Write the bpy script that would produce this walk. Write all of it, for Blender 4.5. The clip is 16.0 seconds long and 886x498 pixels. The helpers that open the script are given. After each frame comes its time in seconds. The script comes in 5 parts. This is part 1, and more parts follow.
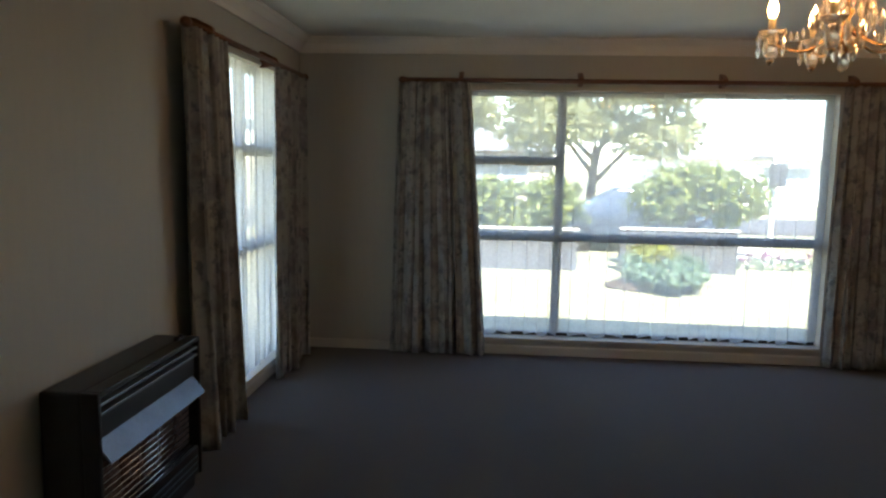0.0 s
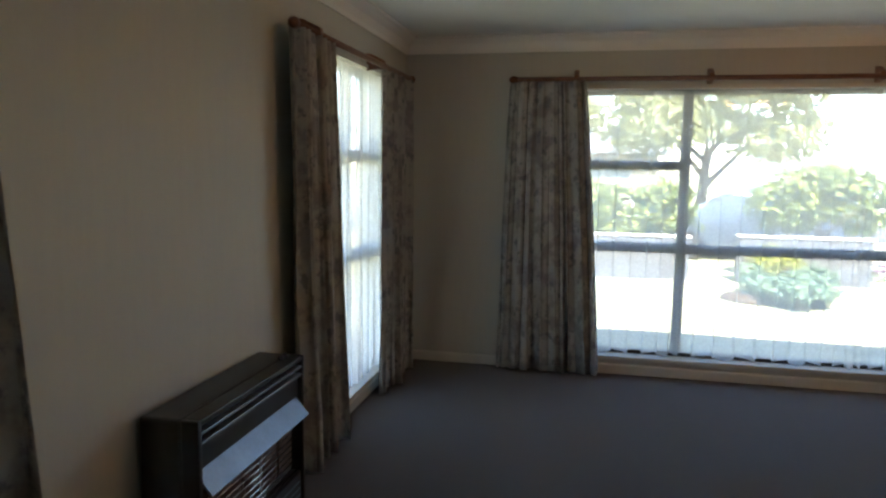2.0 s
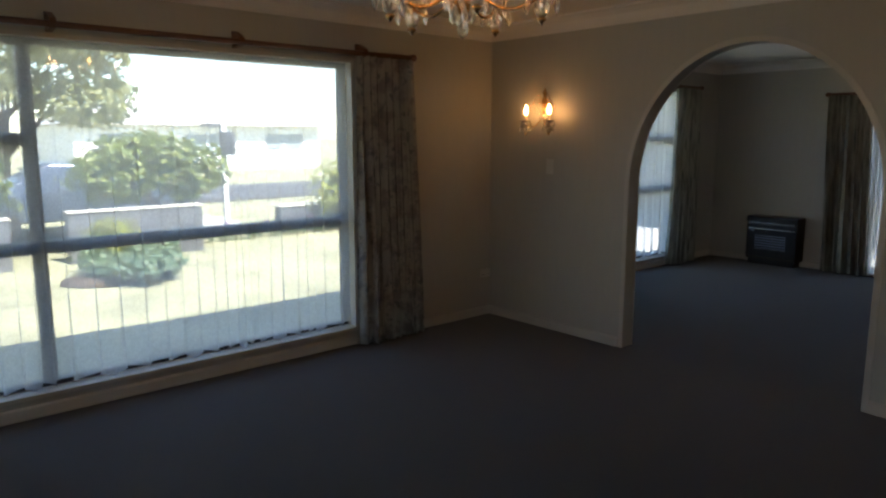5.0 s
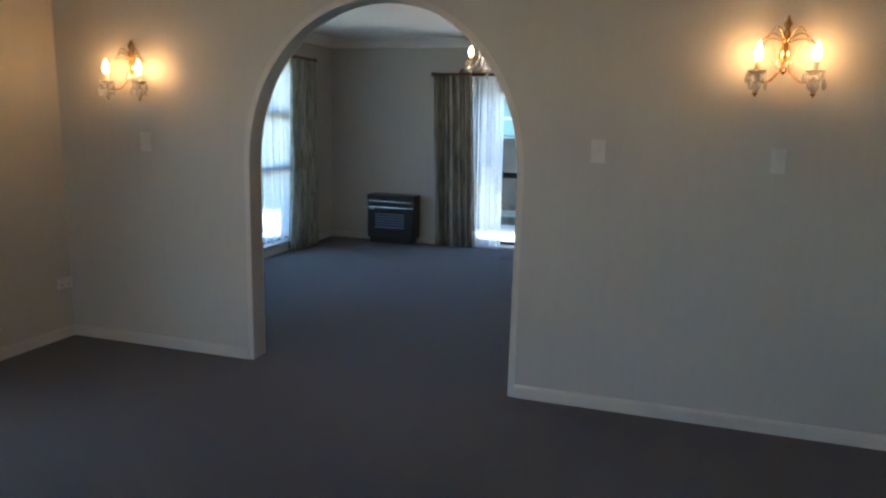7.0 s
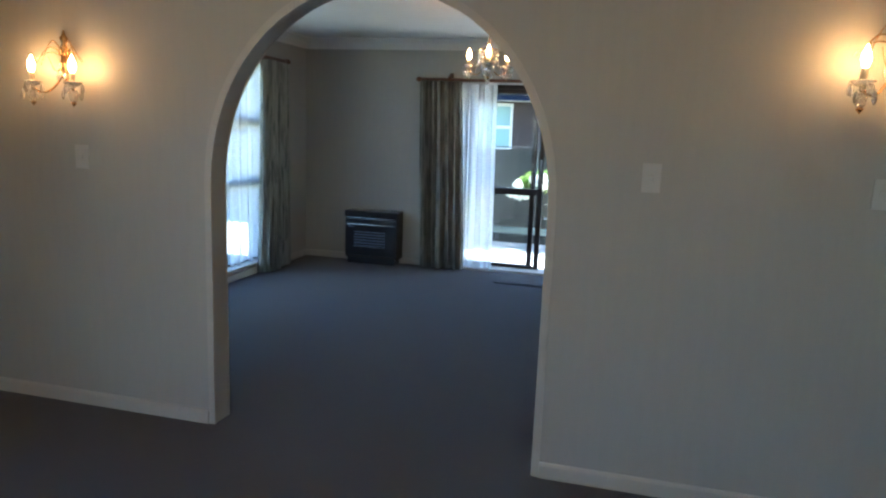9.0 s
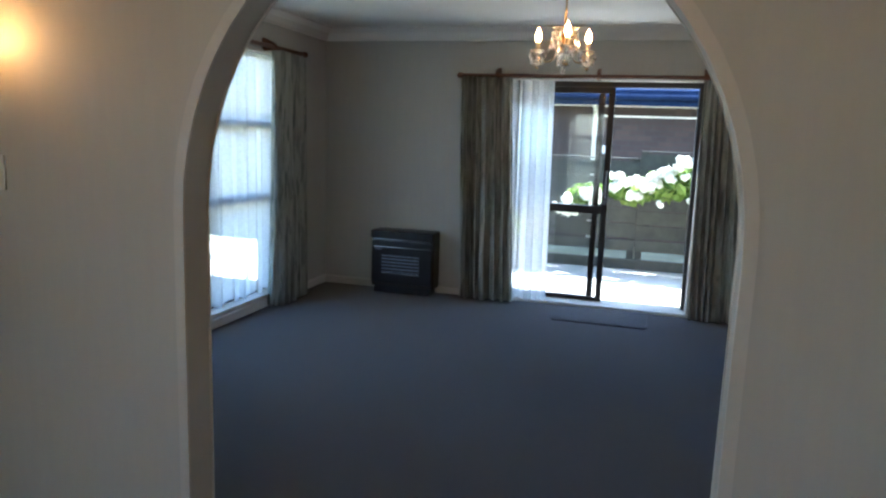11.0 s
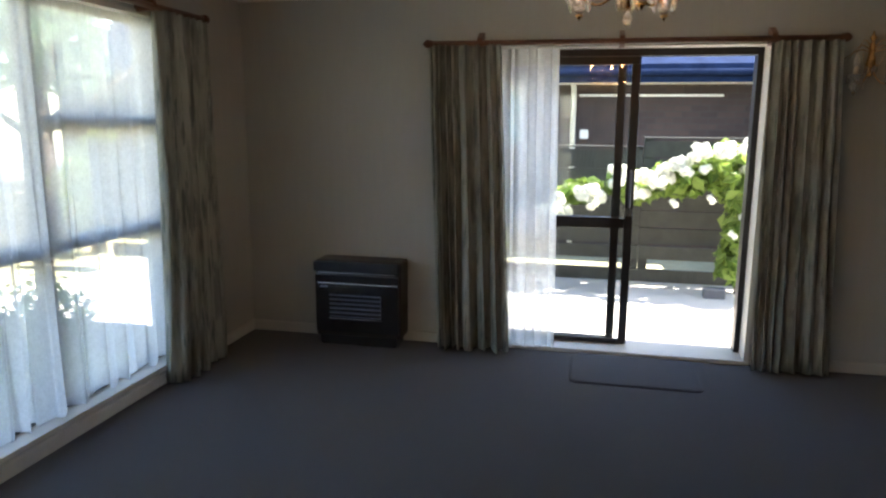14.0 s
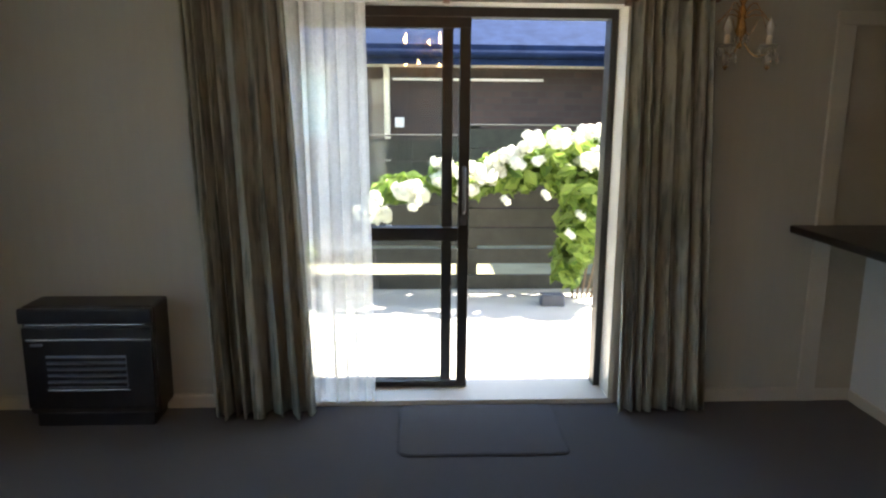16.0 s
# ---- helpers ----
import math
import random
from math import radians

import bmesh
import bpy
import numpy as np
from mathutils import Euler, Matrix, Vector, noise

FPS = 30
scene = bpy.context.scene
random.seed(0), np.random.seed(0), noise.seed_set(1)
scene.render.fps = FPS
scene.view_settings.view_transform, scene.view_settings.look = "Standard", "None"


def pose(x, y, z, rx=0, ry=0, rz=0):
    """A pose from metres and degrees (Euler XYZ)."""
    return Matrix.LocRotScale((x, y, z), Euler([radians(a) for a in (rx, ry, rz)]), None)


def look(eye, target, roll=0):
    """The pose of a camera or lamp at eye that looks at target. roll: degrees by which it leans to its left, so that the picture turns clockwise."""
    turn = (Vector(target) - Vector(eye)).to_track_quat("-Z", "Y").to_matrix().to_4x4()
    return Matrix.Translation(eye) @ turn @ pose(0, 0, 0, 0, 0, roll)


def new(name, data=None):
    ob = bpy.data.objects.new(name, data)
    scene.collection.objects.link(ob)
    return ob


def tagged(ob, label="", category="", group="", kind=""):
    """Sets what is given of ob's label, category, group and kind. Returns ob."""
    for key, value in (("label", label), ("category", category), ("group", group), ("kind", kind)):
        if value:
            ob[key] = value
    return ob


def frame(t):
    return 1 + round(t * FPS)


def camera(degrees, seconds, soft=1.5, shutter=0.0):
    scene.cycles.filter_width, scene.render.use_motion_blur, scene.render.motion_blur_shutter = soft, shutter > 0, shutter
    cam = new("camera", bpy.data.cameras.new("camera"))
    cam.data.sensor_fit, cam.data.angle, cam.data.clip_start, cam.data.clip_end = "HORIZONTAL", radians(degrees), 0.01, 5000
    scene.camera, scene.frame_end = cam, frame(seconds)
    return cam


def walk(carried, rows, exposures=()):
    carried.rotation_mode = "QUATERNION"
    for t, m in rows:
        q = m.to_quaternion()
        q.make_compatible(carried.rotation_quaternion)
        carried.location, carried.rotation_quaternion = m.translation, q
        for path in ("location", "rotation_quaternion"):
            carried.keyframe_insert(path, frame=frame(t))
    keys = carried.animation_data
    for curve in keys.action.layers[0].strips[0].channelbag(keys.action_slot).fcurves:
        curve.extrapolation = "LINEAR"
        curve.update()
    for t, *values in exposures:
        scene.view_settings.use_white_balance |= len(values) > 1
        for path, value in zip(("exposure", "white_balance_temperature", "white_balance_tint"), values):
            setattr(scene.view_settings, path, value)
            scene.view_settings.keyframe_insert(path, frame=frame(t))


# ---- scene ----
# ---- camera ----
cam = camera(64.9, 16.0, soft=2.4)
PATH = [
    (0.0, (1.541, -5.460, 1.487), (1.397, -3.480, 1.248), 1.12),
    (0.5, (1.511, -5.313, 1.487), (1.218, -3.348, 1.257), 0.89),
    (1.0, (1.457, -5.247, 1.488), (1.055, -3.301, 1.263), 0.69),
    (1.5, (1.414, -5.203, 1.493), (0.977, -3.265, 1.267), 0.72),
    (2.0, (1.405, -5.178, 1.505), (0.991, -3.235, 1.269), 0.85),
    (2.5, (1.392, -5.144, 1.521), (1.068, -3.187, 1.268), 0.86),
    (3.0, (1.341, -5.020, 1.541), (1.206, -3.043, 1.271), 0.46),
    (3.5, (1.443, -4.805, 1.555), (1.588, -2.830, 1.273), 0.19),
    (4.0, (1.610, -4.614, 1.566), (2.040, -2.684, 1.269), -0.46),
    (4.5, (1.525, -4.436, 1.565), (2.378, -2.654, 1.254), -0.18),
    (5.0, (1.200, -4.265, 1.550), (2.504, -2.783, 1.231), 0.06),
    (7.5, (2.113, -3.634, 1.487), (4.014, -3.126, 1.128), 1.82),
    (8.0, (2.279, -3.557, 1.495), (4.190, -3.083, 1.144), 1.95),
    (8.5, (2.427, -3.464, 1.510), (4.334, -2.973, 1.160), 2.06),
    (9.0, (2.564, -3.322, 1.529), (4.470, -2.822, 1.185), 2.23),
    (11.5, (3.943, -2.727, 1.487), (5.832, -2.151, 1.169), 1.46),
    (12.0, (4.193, -2.733, 1.529), (6.065, -2.113, 1.199), 0.52),
    (12.5, (4.502, -2.668, 1.546), (6.368, -2.037, 1.205), 1.03),
    (13.0, (4.757, -2.527, 1.558), (6.633, -1.930, 1.209), 1.02),
    (13.5, (5.030, -2.339, 1.559), (6.927, -1.814, 1.203), 0.43),
    (14.0, (5.308, -2.168, 1.548), (7.229, -1.753, 1.182), 0.38),
    (14.5, (5.553, -2.033, 1.534), (7.497, -1.738, 1.164), 0.21),
    (15.0, (5.836, -1.957, 1.521), (7.795, -1.806, 1.150), 0.38),
    (15.5, (6.167, -1.995, 1.511), (8.130, -1.988, 1.130), 0.56),
    (16.0, (6.510, -2.127, 1.503), (8.469, -2.221, 1.113), 0.45),
]
EXPOSURES = [(0.0, 2.4, 6450, 9), (2.0, 2.8, 6450, 9), (3.0, 2.65, 6450, 9), (4.0, 2.2, 6450, 9), (4.5, 1.9, 6450, 9), (5.0, 1.85, 6450, 9), (7.5, 3.4, 5400, 5), (9.0, 3.2, 5400, 4),
             (11.5, 3.2, 5850, 8), (12.5, 2.95, 6400, 13), (14.5, 2.9, 7050, 12), (16.0, 3.0, 7300, 10)]
walk(cam, [(t, look(eye, target, roll)) for t, eye, target, roll in PATH], EXPOSURES)

# ---- world and sun ----
SUN_EL, SUN_DIR = 55.9, Vector((-0.2, 0.98))  # elevation in degrees; the way the light travels over the ground
world = bpy.data.worlds.new("sky")
scene.world = world
world.use_nodes = True
wn = world.node_tree
sky = wn.nodes.new("ShaderNodeTexSky")
sky.sky_type, sky.sun_disc = "NISHITA", False
sky.sun_elevation = radians(SUN_EL)
sky.sun_rotation = math.atan2(-SUN_DIR.x, -SUN_DIR.y)
sky.dust_density = 0.6
wn.links.new(sky.outputs[0], wn.nodes["Background"].inputs[0])
wn.nodes["Background"].inputs[1].default_value = 0.15
sun = new("sun", bpy.data.lights.new("sun", "SUN"))
sun.data.energy, sun.data.angle, sun.data.color = 5.0, radians(0.55), (1.0, 0.95, 0.87)
_d = Vector((SUN_DIR.x, SUN_DIR.y, 0)).normalized() * math.cos(radians(SUN_EL)) - Vector((0, 0, math.sin(radians(SUN_EL))))
sun.matrix_world = Matrix.Translation((5, -6, 12)) @ _d.to_track_quat("-Z", "Y").to_matrix().to_4x4()

# ---- materials ----
def nodes_of(name):
    m = bpy.data.materials.new(name)
    m.use_nodes = True
    return m, m.node_tree, m.node_tree.nodes["Principled BSDF"]


def scaled_coords(nt, stretch):
    tc = nt.nodes.new("ShaderNodeTexCoord")
    mp = nt.nodes.new("ShaderNodeMapping")
    mp.inputs["Scale"].default_value = stretch
    nt.links.new(tc.outputs["Object"], mp.inputs["Vector"])
    return mp.outputs["Vector"]


def noise_tex(nt, vec, scale, detail=4.0, rough=0.6):
    n = nt.nodes.new("ShaderNodeTexNoise")
    n.inputs["Scale"].default_value, n.inputs["Detail"].default_value, n.inputs["Roughness"].default_value = scale, detail, rough
    nt.links.new(vec, n.inputs["Vector"])
    return n.outputs["Fac"]


def ramp(nt, fac, stops):
    r = nt.nodes.new("ShaderNodeValToRGB")
    while len(r.color_ramp.elements) < len(stops):
        r.color_ramp.elements.new(0.5)
    for e, (p, c) in zip(r.color_ramp.elements, stops):
        e.position, e.color = p, (*c, 1)
    nt.links.new(fac, r.inputs["Fac"])
    return r.outputs["Color"]


def mixed(nt, kind, fac, a, b):
    m = nt.nodes.new("ShaderNodeMix")
    m.data_type, m.blend_type = "RGBA", kind
    for sock, v in ((m.inputs["Factor"], fac), (m.inputs["A"], a), (m.inputs["B"], b)):
        if isinstance(v, bpy.types.NodeSocket):
            nt.links.new(v, sock)
        else:
            sock.default_value = v if not isinstance(v, tuple) else (*v, 1)
    return m.outputs["Result"]


def bump_to(nt, bsdf, height, strength, distance):
    b = nt.nodes.new("ShaderNodeBump")
    b.inputs["Strength"].default_value, b.inputs["Distance"].default_value = strength, distance
    nt.links.new(height, b.inputs["Height"])
    nt.links.new(b.outputs["Normal"], bsdf.inputs["Normal"])


def surface(name, col, rough=0.6, metal=0.0, var=0.15, scale=6.0, fine=80.0, bump=0.0, stretch=(1, 1, 1), random_amount=0.0, spec=0.5):
    """A plain painted, stained or cast surface with stains at one scale and grain at another."""
    m, nt, b = nodes_of(name)
    v = scaled_coords(nt, stretch)
    big, small = noise_tex(nt, v, scale), noise_tex(nt, v, fine, 2.0)
    lo, hi = tuple(c * (1 - var) for c in col), tuple(min(1, c * (1 + var)) for c in col)
    c = ramp(nt, big, [(0.3, lo), (0.7, hi)])
    g = ramp(nt, small, [(0.3, (1 - var * 0.6,) * 3), (0.7, (1.0,) * 3)])
    c = mixed(nt, "MULTIPLY", 1.0, c, g)
    if random_amount:
        oi = nt.nodes.new("ShaderNodeObjectInfo")
        c = mixed(nt, "MULTIPLY", 1.0, c, ramp(nt, oi.outputs["Random"], [(0, (1 - random_amount,) * 3), (1, (1.0,) * 3)]))
    nt.links.new(c, b.inputs["Base Color"])
    b.inputs["Roughness"].default_value, b.inputs["Metallic"].default_value = rough, metal
    b.inputs["Specular IOR Level"].default_value = spec
    if bump:
        bump_to(nt, b, small, bump, 0.004)
    return m


def carpet_mat():
    m, nt, b = nodes_of("carpet")
    v = scaled_coords(nt, (1, 1, 1))
    tuft, mid, big = noise_tex(nt, v, 260, 2.0), noise_tex(nt, v, 28, 3.0), noise_tex(nt, v, 1.1, 3.0)
    c = ramp(nt, tuft, [(0.25, (0.020, 0.0198, 0.024)), (0.75, (0.054, 0.054, 0.065))])
    c = mixed(nt, "MULTIPLY", 0.7, c, ramp(nt, mid, [(0.3, (0.75, 0.75, 0.75)), (0.7, (1, 1, 1))]))
    c = mixed(nt, "MULTIPLY", 0.6, c, ramp(nt, big, [(0.35, (0.75, 0.73, 0.7)), (0.65, (1, 1, 1))]))
    nt.links.new(c, b.inputs["Base Color"])
    b.inputs["Roughness"].default_value = 0.95
    b.inputs["Specular IOR Level"].default_value = 0.1
    b.inputs["Sheen Weight"].default_value = 0.3
    bump_to(nt, b, tuft, 0.8, 0.006)
    return m


def wallpaper_mat():
    m, nt, b = nodes_of("wallpaper")
    v = scaled_coords(nt, (1, 1, 0.12))
    streak = noise_tex(nt, v, 26, 3.0)
    grain = noise_tex(nt, scaled_coords(nt, (1, 1, 1)), 170, 2.0)
    big = noise_tex(nt, scaled_coords(nt, (1, 1, 1)), 1.3, 4.0)
    c = ramp(nt, streak, [(0.3, (0.478, 0.468, 0.42)), (0.7, (0.498, 0.488, 0.44))])
    c = mixed(nt, "MULTIPLY", 0.5, c, ramp(nt, big, [(0.3, (0.9, 0.89, 0.87)), (0.7, (1, 1, 1))]))
    nt.links.new(c, b.inputs["Base Color"])
    b.inputs["Roughness"].default_value = 0.62
    both = mixed(nt, "ADD", 0.5, streak, grain)
    bump_to(nt, b, both, 0.1, 0.002)
    return m


def cloth_mat(name, base, print_a, print_b, size, tall=0.55):
    """Printed curtain cloth: soft flower-like blotches and broken stripes over a pale ground, with some light coming through."""
    m, nt, b = nodes_of(name)
    v = scaled_coords(nt, (1, 1, 1))
    blot, leaf = noise_tex(nt, scaled_coords(nt, (1, 1, min(1, tall * 1.8))), size, 3.0), noise_tex(nt, scaled_coords(nt, (1, 1, tall)), size * 2.3, 4.0)
    weave = noise_tex(nt, v, 420, 1.0)
    c = mixed(nt, "MIX", ramp(nt, blot, [(0.47, (0, 0, 0)), (0.6, (1, 1, 1))]), base, print_a)
    c = mixed(nt, "MIX", ramp(nt, leaf, [(0.55, (0, 0, 0)), (0.64, (1, 1, 1))]), c, print_b)
    c = mixed(nt, "MULTIPLY", 0.5, c, ramp(nt, weave, [(0.3, (0.8, 0.8, 0.8)), (0.7, (1, 1, 1))]))
    nt.links.new(c, b.inputs["Base Color"])
    b.inputs["Roughness"].default_value = 0.85
    b.inputs["Specular IOR Level"].default_value = 0.2
    bump_to(nt, b, weave, 0.3, 0.002)
    tr = nt.nodes.new("ShaderNodeBsdfTranslucent")
    nt.links.new(c, tr.inputs["Color"])
    mx = nt.nodes.new("ShaderNodeMixShader")
    mx.inputs[0].default_value = 0.12
    nt.links.new(b.outputs[0], mx.inputs[1])
    nt.links.new(tr.outputs[0], mx.inputs[2])
    nt.links.new(mx.outputs[0], nt.nodes["Material Output"].inputs["Surface"])
    return m


def sheer_mat(name, cover, col=(0.86, 0.89, 0.93), back=0.35):
    """Net curtain: open weave, so part of the light goes straight through and part is scattered."""
    m, nt, b = nodes_of(name)
    nt.nodes.remove(b)
    v = scaled_coords(nt, (1, 1, 1))
    lace = noise_tex(nt, v, 34, 3.0)
    weave = noise_tex(nt, scaled_coords(nt, (1, 1, 0.2)), 320, 1.0)
    fac = mixed(nt, "ADD", 0.25, ramp(nt, lace, [(0.3, (cover * 0.94,) * 3), (0.7, (cover * 1.06,) * 3)]), ramp(nt, weave, [(0.4, (0, 0, 0)), (0.7, (cover * 0.7,) * 3)]))
    clear, tr, df = nt.nodes.new("ShaderNodeBsdfTransparent"), nt.nodes.new("ShaderNodeBsdfTranslucent"), nt.nodes.new("ShaderNodeBsdfDiffuse")
    tr.inputs["Color"].default_value = df.inputs["Color"].default_value = (*col, 1)
    thread, mx = nt.nodes.new("ShaderNodeMixShader"), nt.nodes.new("ShaderNodeMixShader")
    thread.inputs[0].default_value = back
    nt.links.new(tr.outputs[0], thread.inputs[1])
    nt.links.new(df.outputs[0], thread.inputs[2])
    nt.links.new(fac, mx.inputs[0])
    nt.links.new(clear.outputs[0], mx.inputs[1])
    nt.links.new(thread.outputs[0], mx.inputs[2])
    nt.links.new(mx.outputs[0], nt.nodes["Material Output"].inputs["Surface"])
    return m


def glass_mat(name, tint=(0.97, 0.98, 0.98)):
    """Thin window glass: clear straight on, more of a mirror at a low angle, alike from both sides."""
    m, nt, b = nodes_of(name)
    nt.nodes.remove(b)
    clear, gl, lw, pw, mx = (nt.nodes.new(k) for k in ("ShaderNodeBsdfTransparent", "ShaderNodeBsdfGlossy", "ShaderNodeLayerWeight", "ShaderNodeMath", "ShaderNodeMixShader"))
    clear.inputs["Color"].default_value = (*tint, 1)
    gl.inputs["Roughness"].default_value = 0.0
    lw.inputs["Blend"].default_value = 0.5
    pw.operation = "POWER"
    pw.inputs[1].default_value = 5.0
    ad = nt.nodes.new("ShaderNodeMath")
    ad.operation = "MULTIPLY_ADD"
    ad.inputs[1].default_value, ad.inputs[2].default_value = 0.9, 0.04
    nt.links.new(lw.outputs["Facing"], pw.inputs[0])
    nt.links.new(pw.outputs[0], ad.inputs[0])
    nt.links.new(ad.outputs[0], mx.inputs[0])
    nt.links.new(clear.outputs[0], mx.inputs[1])
    nt.links.new(gl.outputs[0], mx.inputs[2])
    nt.links.new(mx.outputs[0], nt.nodes["Material Output"].inputs["Surface"])
    return m


def glow_mat(name, col, strength):
    m, nt, b = nodes_of(name)
    b.inputs["Base Color"].default_value = (0.9, 0.85, 0.75, 1)
    b.inputs["Emission Color"].default_value = (*col, 1)
    b.inputs["Emission Strength"].default_value = strength
    return m


def crystal_mat():
    m, nt, b = nodes_of("crystal")
    b.inputs["Base Color"].default_value = (0.97, 0.95, 0.92, 1)
    b.inputs["Roughness"].default_value = 0.03
    b.inputs["IOR"].default_value = 1.6
    b.inputs["Transmission Weight"].default_value = 0.75
    return m


def leaf_mat(name, dark, light):
    m, nt, b = nodes_of(name)
    geo = nt.nodes.new("ShaderNodeNewGeometry")
    c = ramp(nt, geo.outputs["Random Per Island"], [(0, dark), (0.6, tuple((a + z) / 2 for a, z in zip(dark, light))), (1, light)])
    nt.links.new(c, b.inputs["Base Color"])
    b.inputs["Roughness"].default_value = 0.5
    tr = nt.nodes.new("ShaderNodeBsdfTranslucent")
    nt.links.new(c, tr.inputs["Color"])
    mx = nt.nodes.new("ShaderNodeMixShader")
    mx.inputs[0].default_value = 0.5
    nt.links.new(b.outputs[0], mx.inputs[1])
    nt.links.new(tr.outputs[0], mx.inputs[2])
    nt.links.new(mx.outputs[0], nt.nodes["Material Output"].inputs["Surface"])
    return m


def brick_mat(name, a, b, mortar):
    """Brickwork for walls that stand in the y-z plane and stay far off."""
    m, nt, bs = nodes_of(name)
    tc, sep, com = nt.nodes.new("ShaderNodeTexCoord"), nt.nodes.new("ShaderNodeSeparateXYZ"), nt.nodes.new("ShaderNodeCombineXYZ")
    nt.links.new(tc.outputs["Object"], sep.inputs[0])
    nt.links.new(sep.outputs["Y"], com.inputs["X"])
    nt.links.new(sep.outputs["Z"], com.inputs["Y"])
    br = nt.nodes.new("ShaderNodeTexBrick")
    nt.links.new(com.outputs[0], br.inputs["Vector"])
    for key, v in (("Color1", a), ("Color2", b), ("Mortar", mortar)):
        br.inputs[key].default_value = (*v, 1)
    for key, v in (("Scale", 1.0), ("Mortar Size", 0.006), ("Brick Width", 0.24), ("Row Height", 0.086)):
        br.inputs[key].default_value = v
    stain = ramp(nt, noise_tex(nt, scaled_coords(nt, (1, 1, 1)), 2.2, 4.0), [(0.3, (0.75, 0.75, 0.75)), (0.7, (1, 1, 1))])
    nt.links.new(mixed(nt, "MULTIPLY", 1.0, br.outputs["Color"], stain), bs.inputs["Base Color"])
    bs.inputs["Roughness"].default_value = 0.85
    return m


CARPET, WALLPAPER = carpet_mat(), wallpaper_mat()
CEILING = surface("ceiling_plaster", (0.83, 0.81, 0.76), 0.8, var=0.04, scale=1.5, fine=150, bump=0.15)
PAINT = surface("cream_gloss_paint", (0.57, 0.545, 0.485), 0.35, var=0.05, scale=4, fine=60, bump=0.05)
WHITE = surface("white_plastic", (0.6, 0.59, 0.55), 0.35, var=0.04)
BRONZE = surface("bronze_aluminium", (0.045, 0.042, 0.042), 0.42, 0.6, var=0.15, scale=10)
ALU = surface("grey_aluminium", (0.16, 0.165, 0.18), 0.4, 0.7, var=0.15, scale=10)
POLE_WOOD = surface("stained_pole_wood", (0.16, 0.065, 0.03), 0.4, var=0.35, scale=5, fine=70, bump=0.1, stretch=(1, 1, 8))
CURTAIN_A = cloth_mat("printed_curtain_cloth", (0.42, 0.42, 0.405), (0.29, 0.285, 0.275), (0.21, 0.225, 0.235), 7.5, 0.75)
CURTAIN_B = cloth_mat("green_striped_curtain_cloth", (0.43, 0.43, 0.375), (0.29, 0.30, 0.26), (0.20, 0.22, 0.2), 15, 0.1)
SHEER = sheer_mat("net_curtain", 0.405, (0.92, 0.94, 0.96))
SHEER_DENSE = sheer_mat("gathered_net_curtain", 0.55, (0.93, 0.95, 0.97))
SHEER_DOOR = sheer_mat("white_net_curtain", 0.58, (0.96, 0.96, 0.95), 0.2)
SHEER_LIGHT = sheer_mat("fine_net_curtain", 0.5, (0.94, 0.96, 0.97), 0.15)
GLASS = glass_mat("window_glass")
BRASS = surface("aged_brass", (0.62, 0.38, 0.17), 0.25, 1.0, var=0.2, scale=30)
BULB = glow_mat("lit_candle_bulb", (1.0, 0.48, 0.16), 14)
BULB_OFF = surface("unlit_bulb", (0.7, 0.68, 0.62), 0.15, var=0.03)
CRYSTAL = crystal_mat()
CANDLE = surface("candle_sleeve", (0.75, 0.66, 0.5), 0.5, var=0.08)
HEATER_DARK = surface("dark_heater_enamel", (0.022, 0.021, 0.023), 0.38, 0.2, var=0.2, scale=10, fine=200)
HEATER_BROWN = surface("brown_heater_enamel", (0.04, 0.03, 0.026), 0.36, 0.2, var=0.2, scale=10, fine=200)
HEATER_BAND = surface("brushed_steel_band", (0.2, 0.22, 0.27), 0.36, 0.8, var=0.1, scale=10)
CHROME = surface("chrome", (0.7, 0.7, 0.72), 0.15, 1.0, var=0.05)
RADIANT = surface("ceramic_radiant", (0.10, 0.065, 0.055), 0.8, var=0.3, scale=30)
WORKTOP = surface("dark_worktop", (0.03, 0.026, 0.024), 0.3, var=0.3, scale=30, fine=160)
DOOR_PAINT = surface("beige_door_paint", (0.46, 0.42, 0.34), 0.45, var=0.06, scale=3)
GRASS = surface("dry_lawn", (0.33, 0.32, 0.2), 0.9, var=0.3, scale=1.2, fine=45, bump=0.6)
CONCRETE = surface("pale_concrete", (0.52, 0.50, 0.46), 0.85, var=0.12, scale=1.5, fine=90, bump=0.3)
FENCE = surface("weathered_fence_board", (0.062, 0.062, 0.05), 0.8, var=0.3, scale=5, fine=90, bump=0.4, stretch=(1, 0.12, 1), random_amount=0.3)
BRICK = brick_mat("brown_brick", (0.07, 0.045, 0.04), (0.045, 0.032, 0.032), (0.05, 0.047, 0.045))
PALE_BRICK = brick_mat("pale_brick", (0.50, 0.43, 0.31), (0.38, 0.31, 0.22), (0.55, 0.53, 0.48))
BLOCK = surface("grey_block_wall", (0.12, 0.125, 0.14), 0.85, var=0.2, scale=4, fine=90, bump=0.4)
ROOF = surface("blue_grey_roof", (0.012, 0.022, 0.055), 0.9, var=0.25, scale=5, fine=60, spec=0.05)
WHITE_TRIM = surface("white_exterior_paint", (0.78, 0.78, 0.76), 0.4, var=0.06)
BARK = surface("bark", (0.12, 0.09, 0.065), 0.9, var=0.35, scale=9, fine=60, bump=0.7, stretch=(1, 1, 0.25))
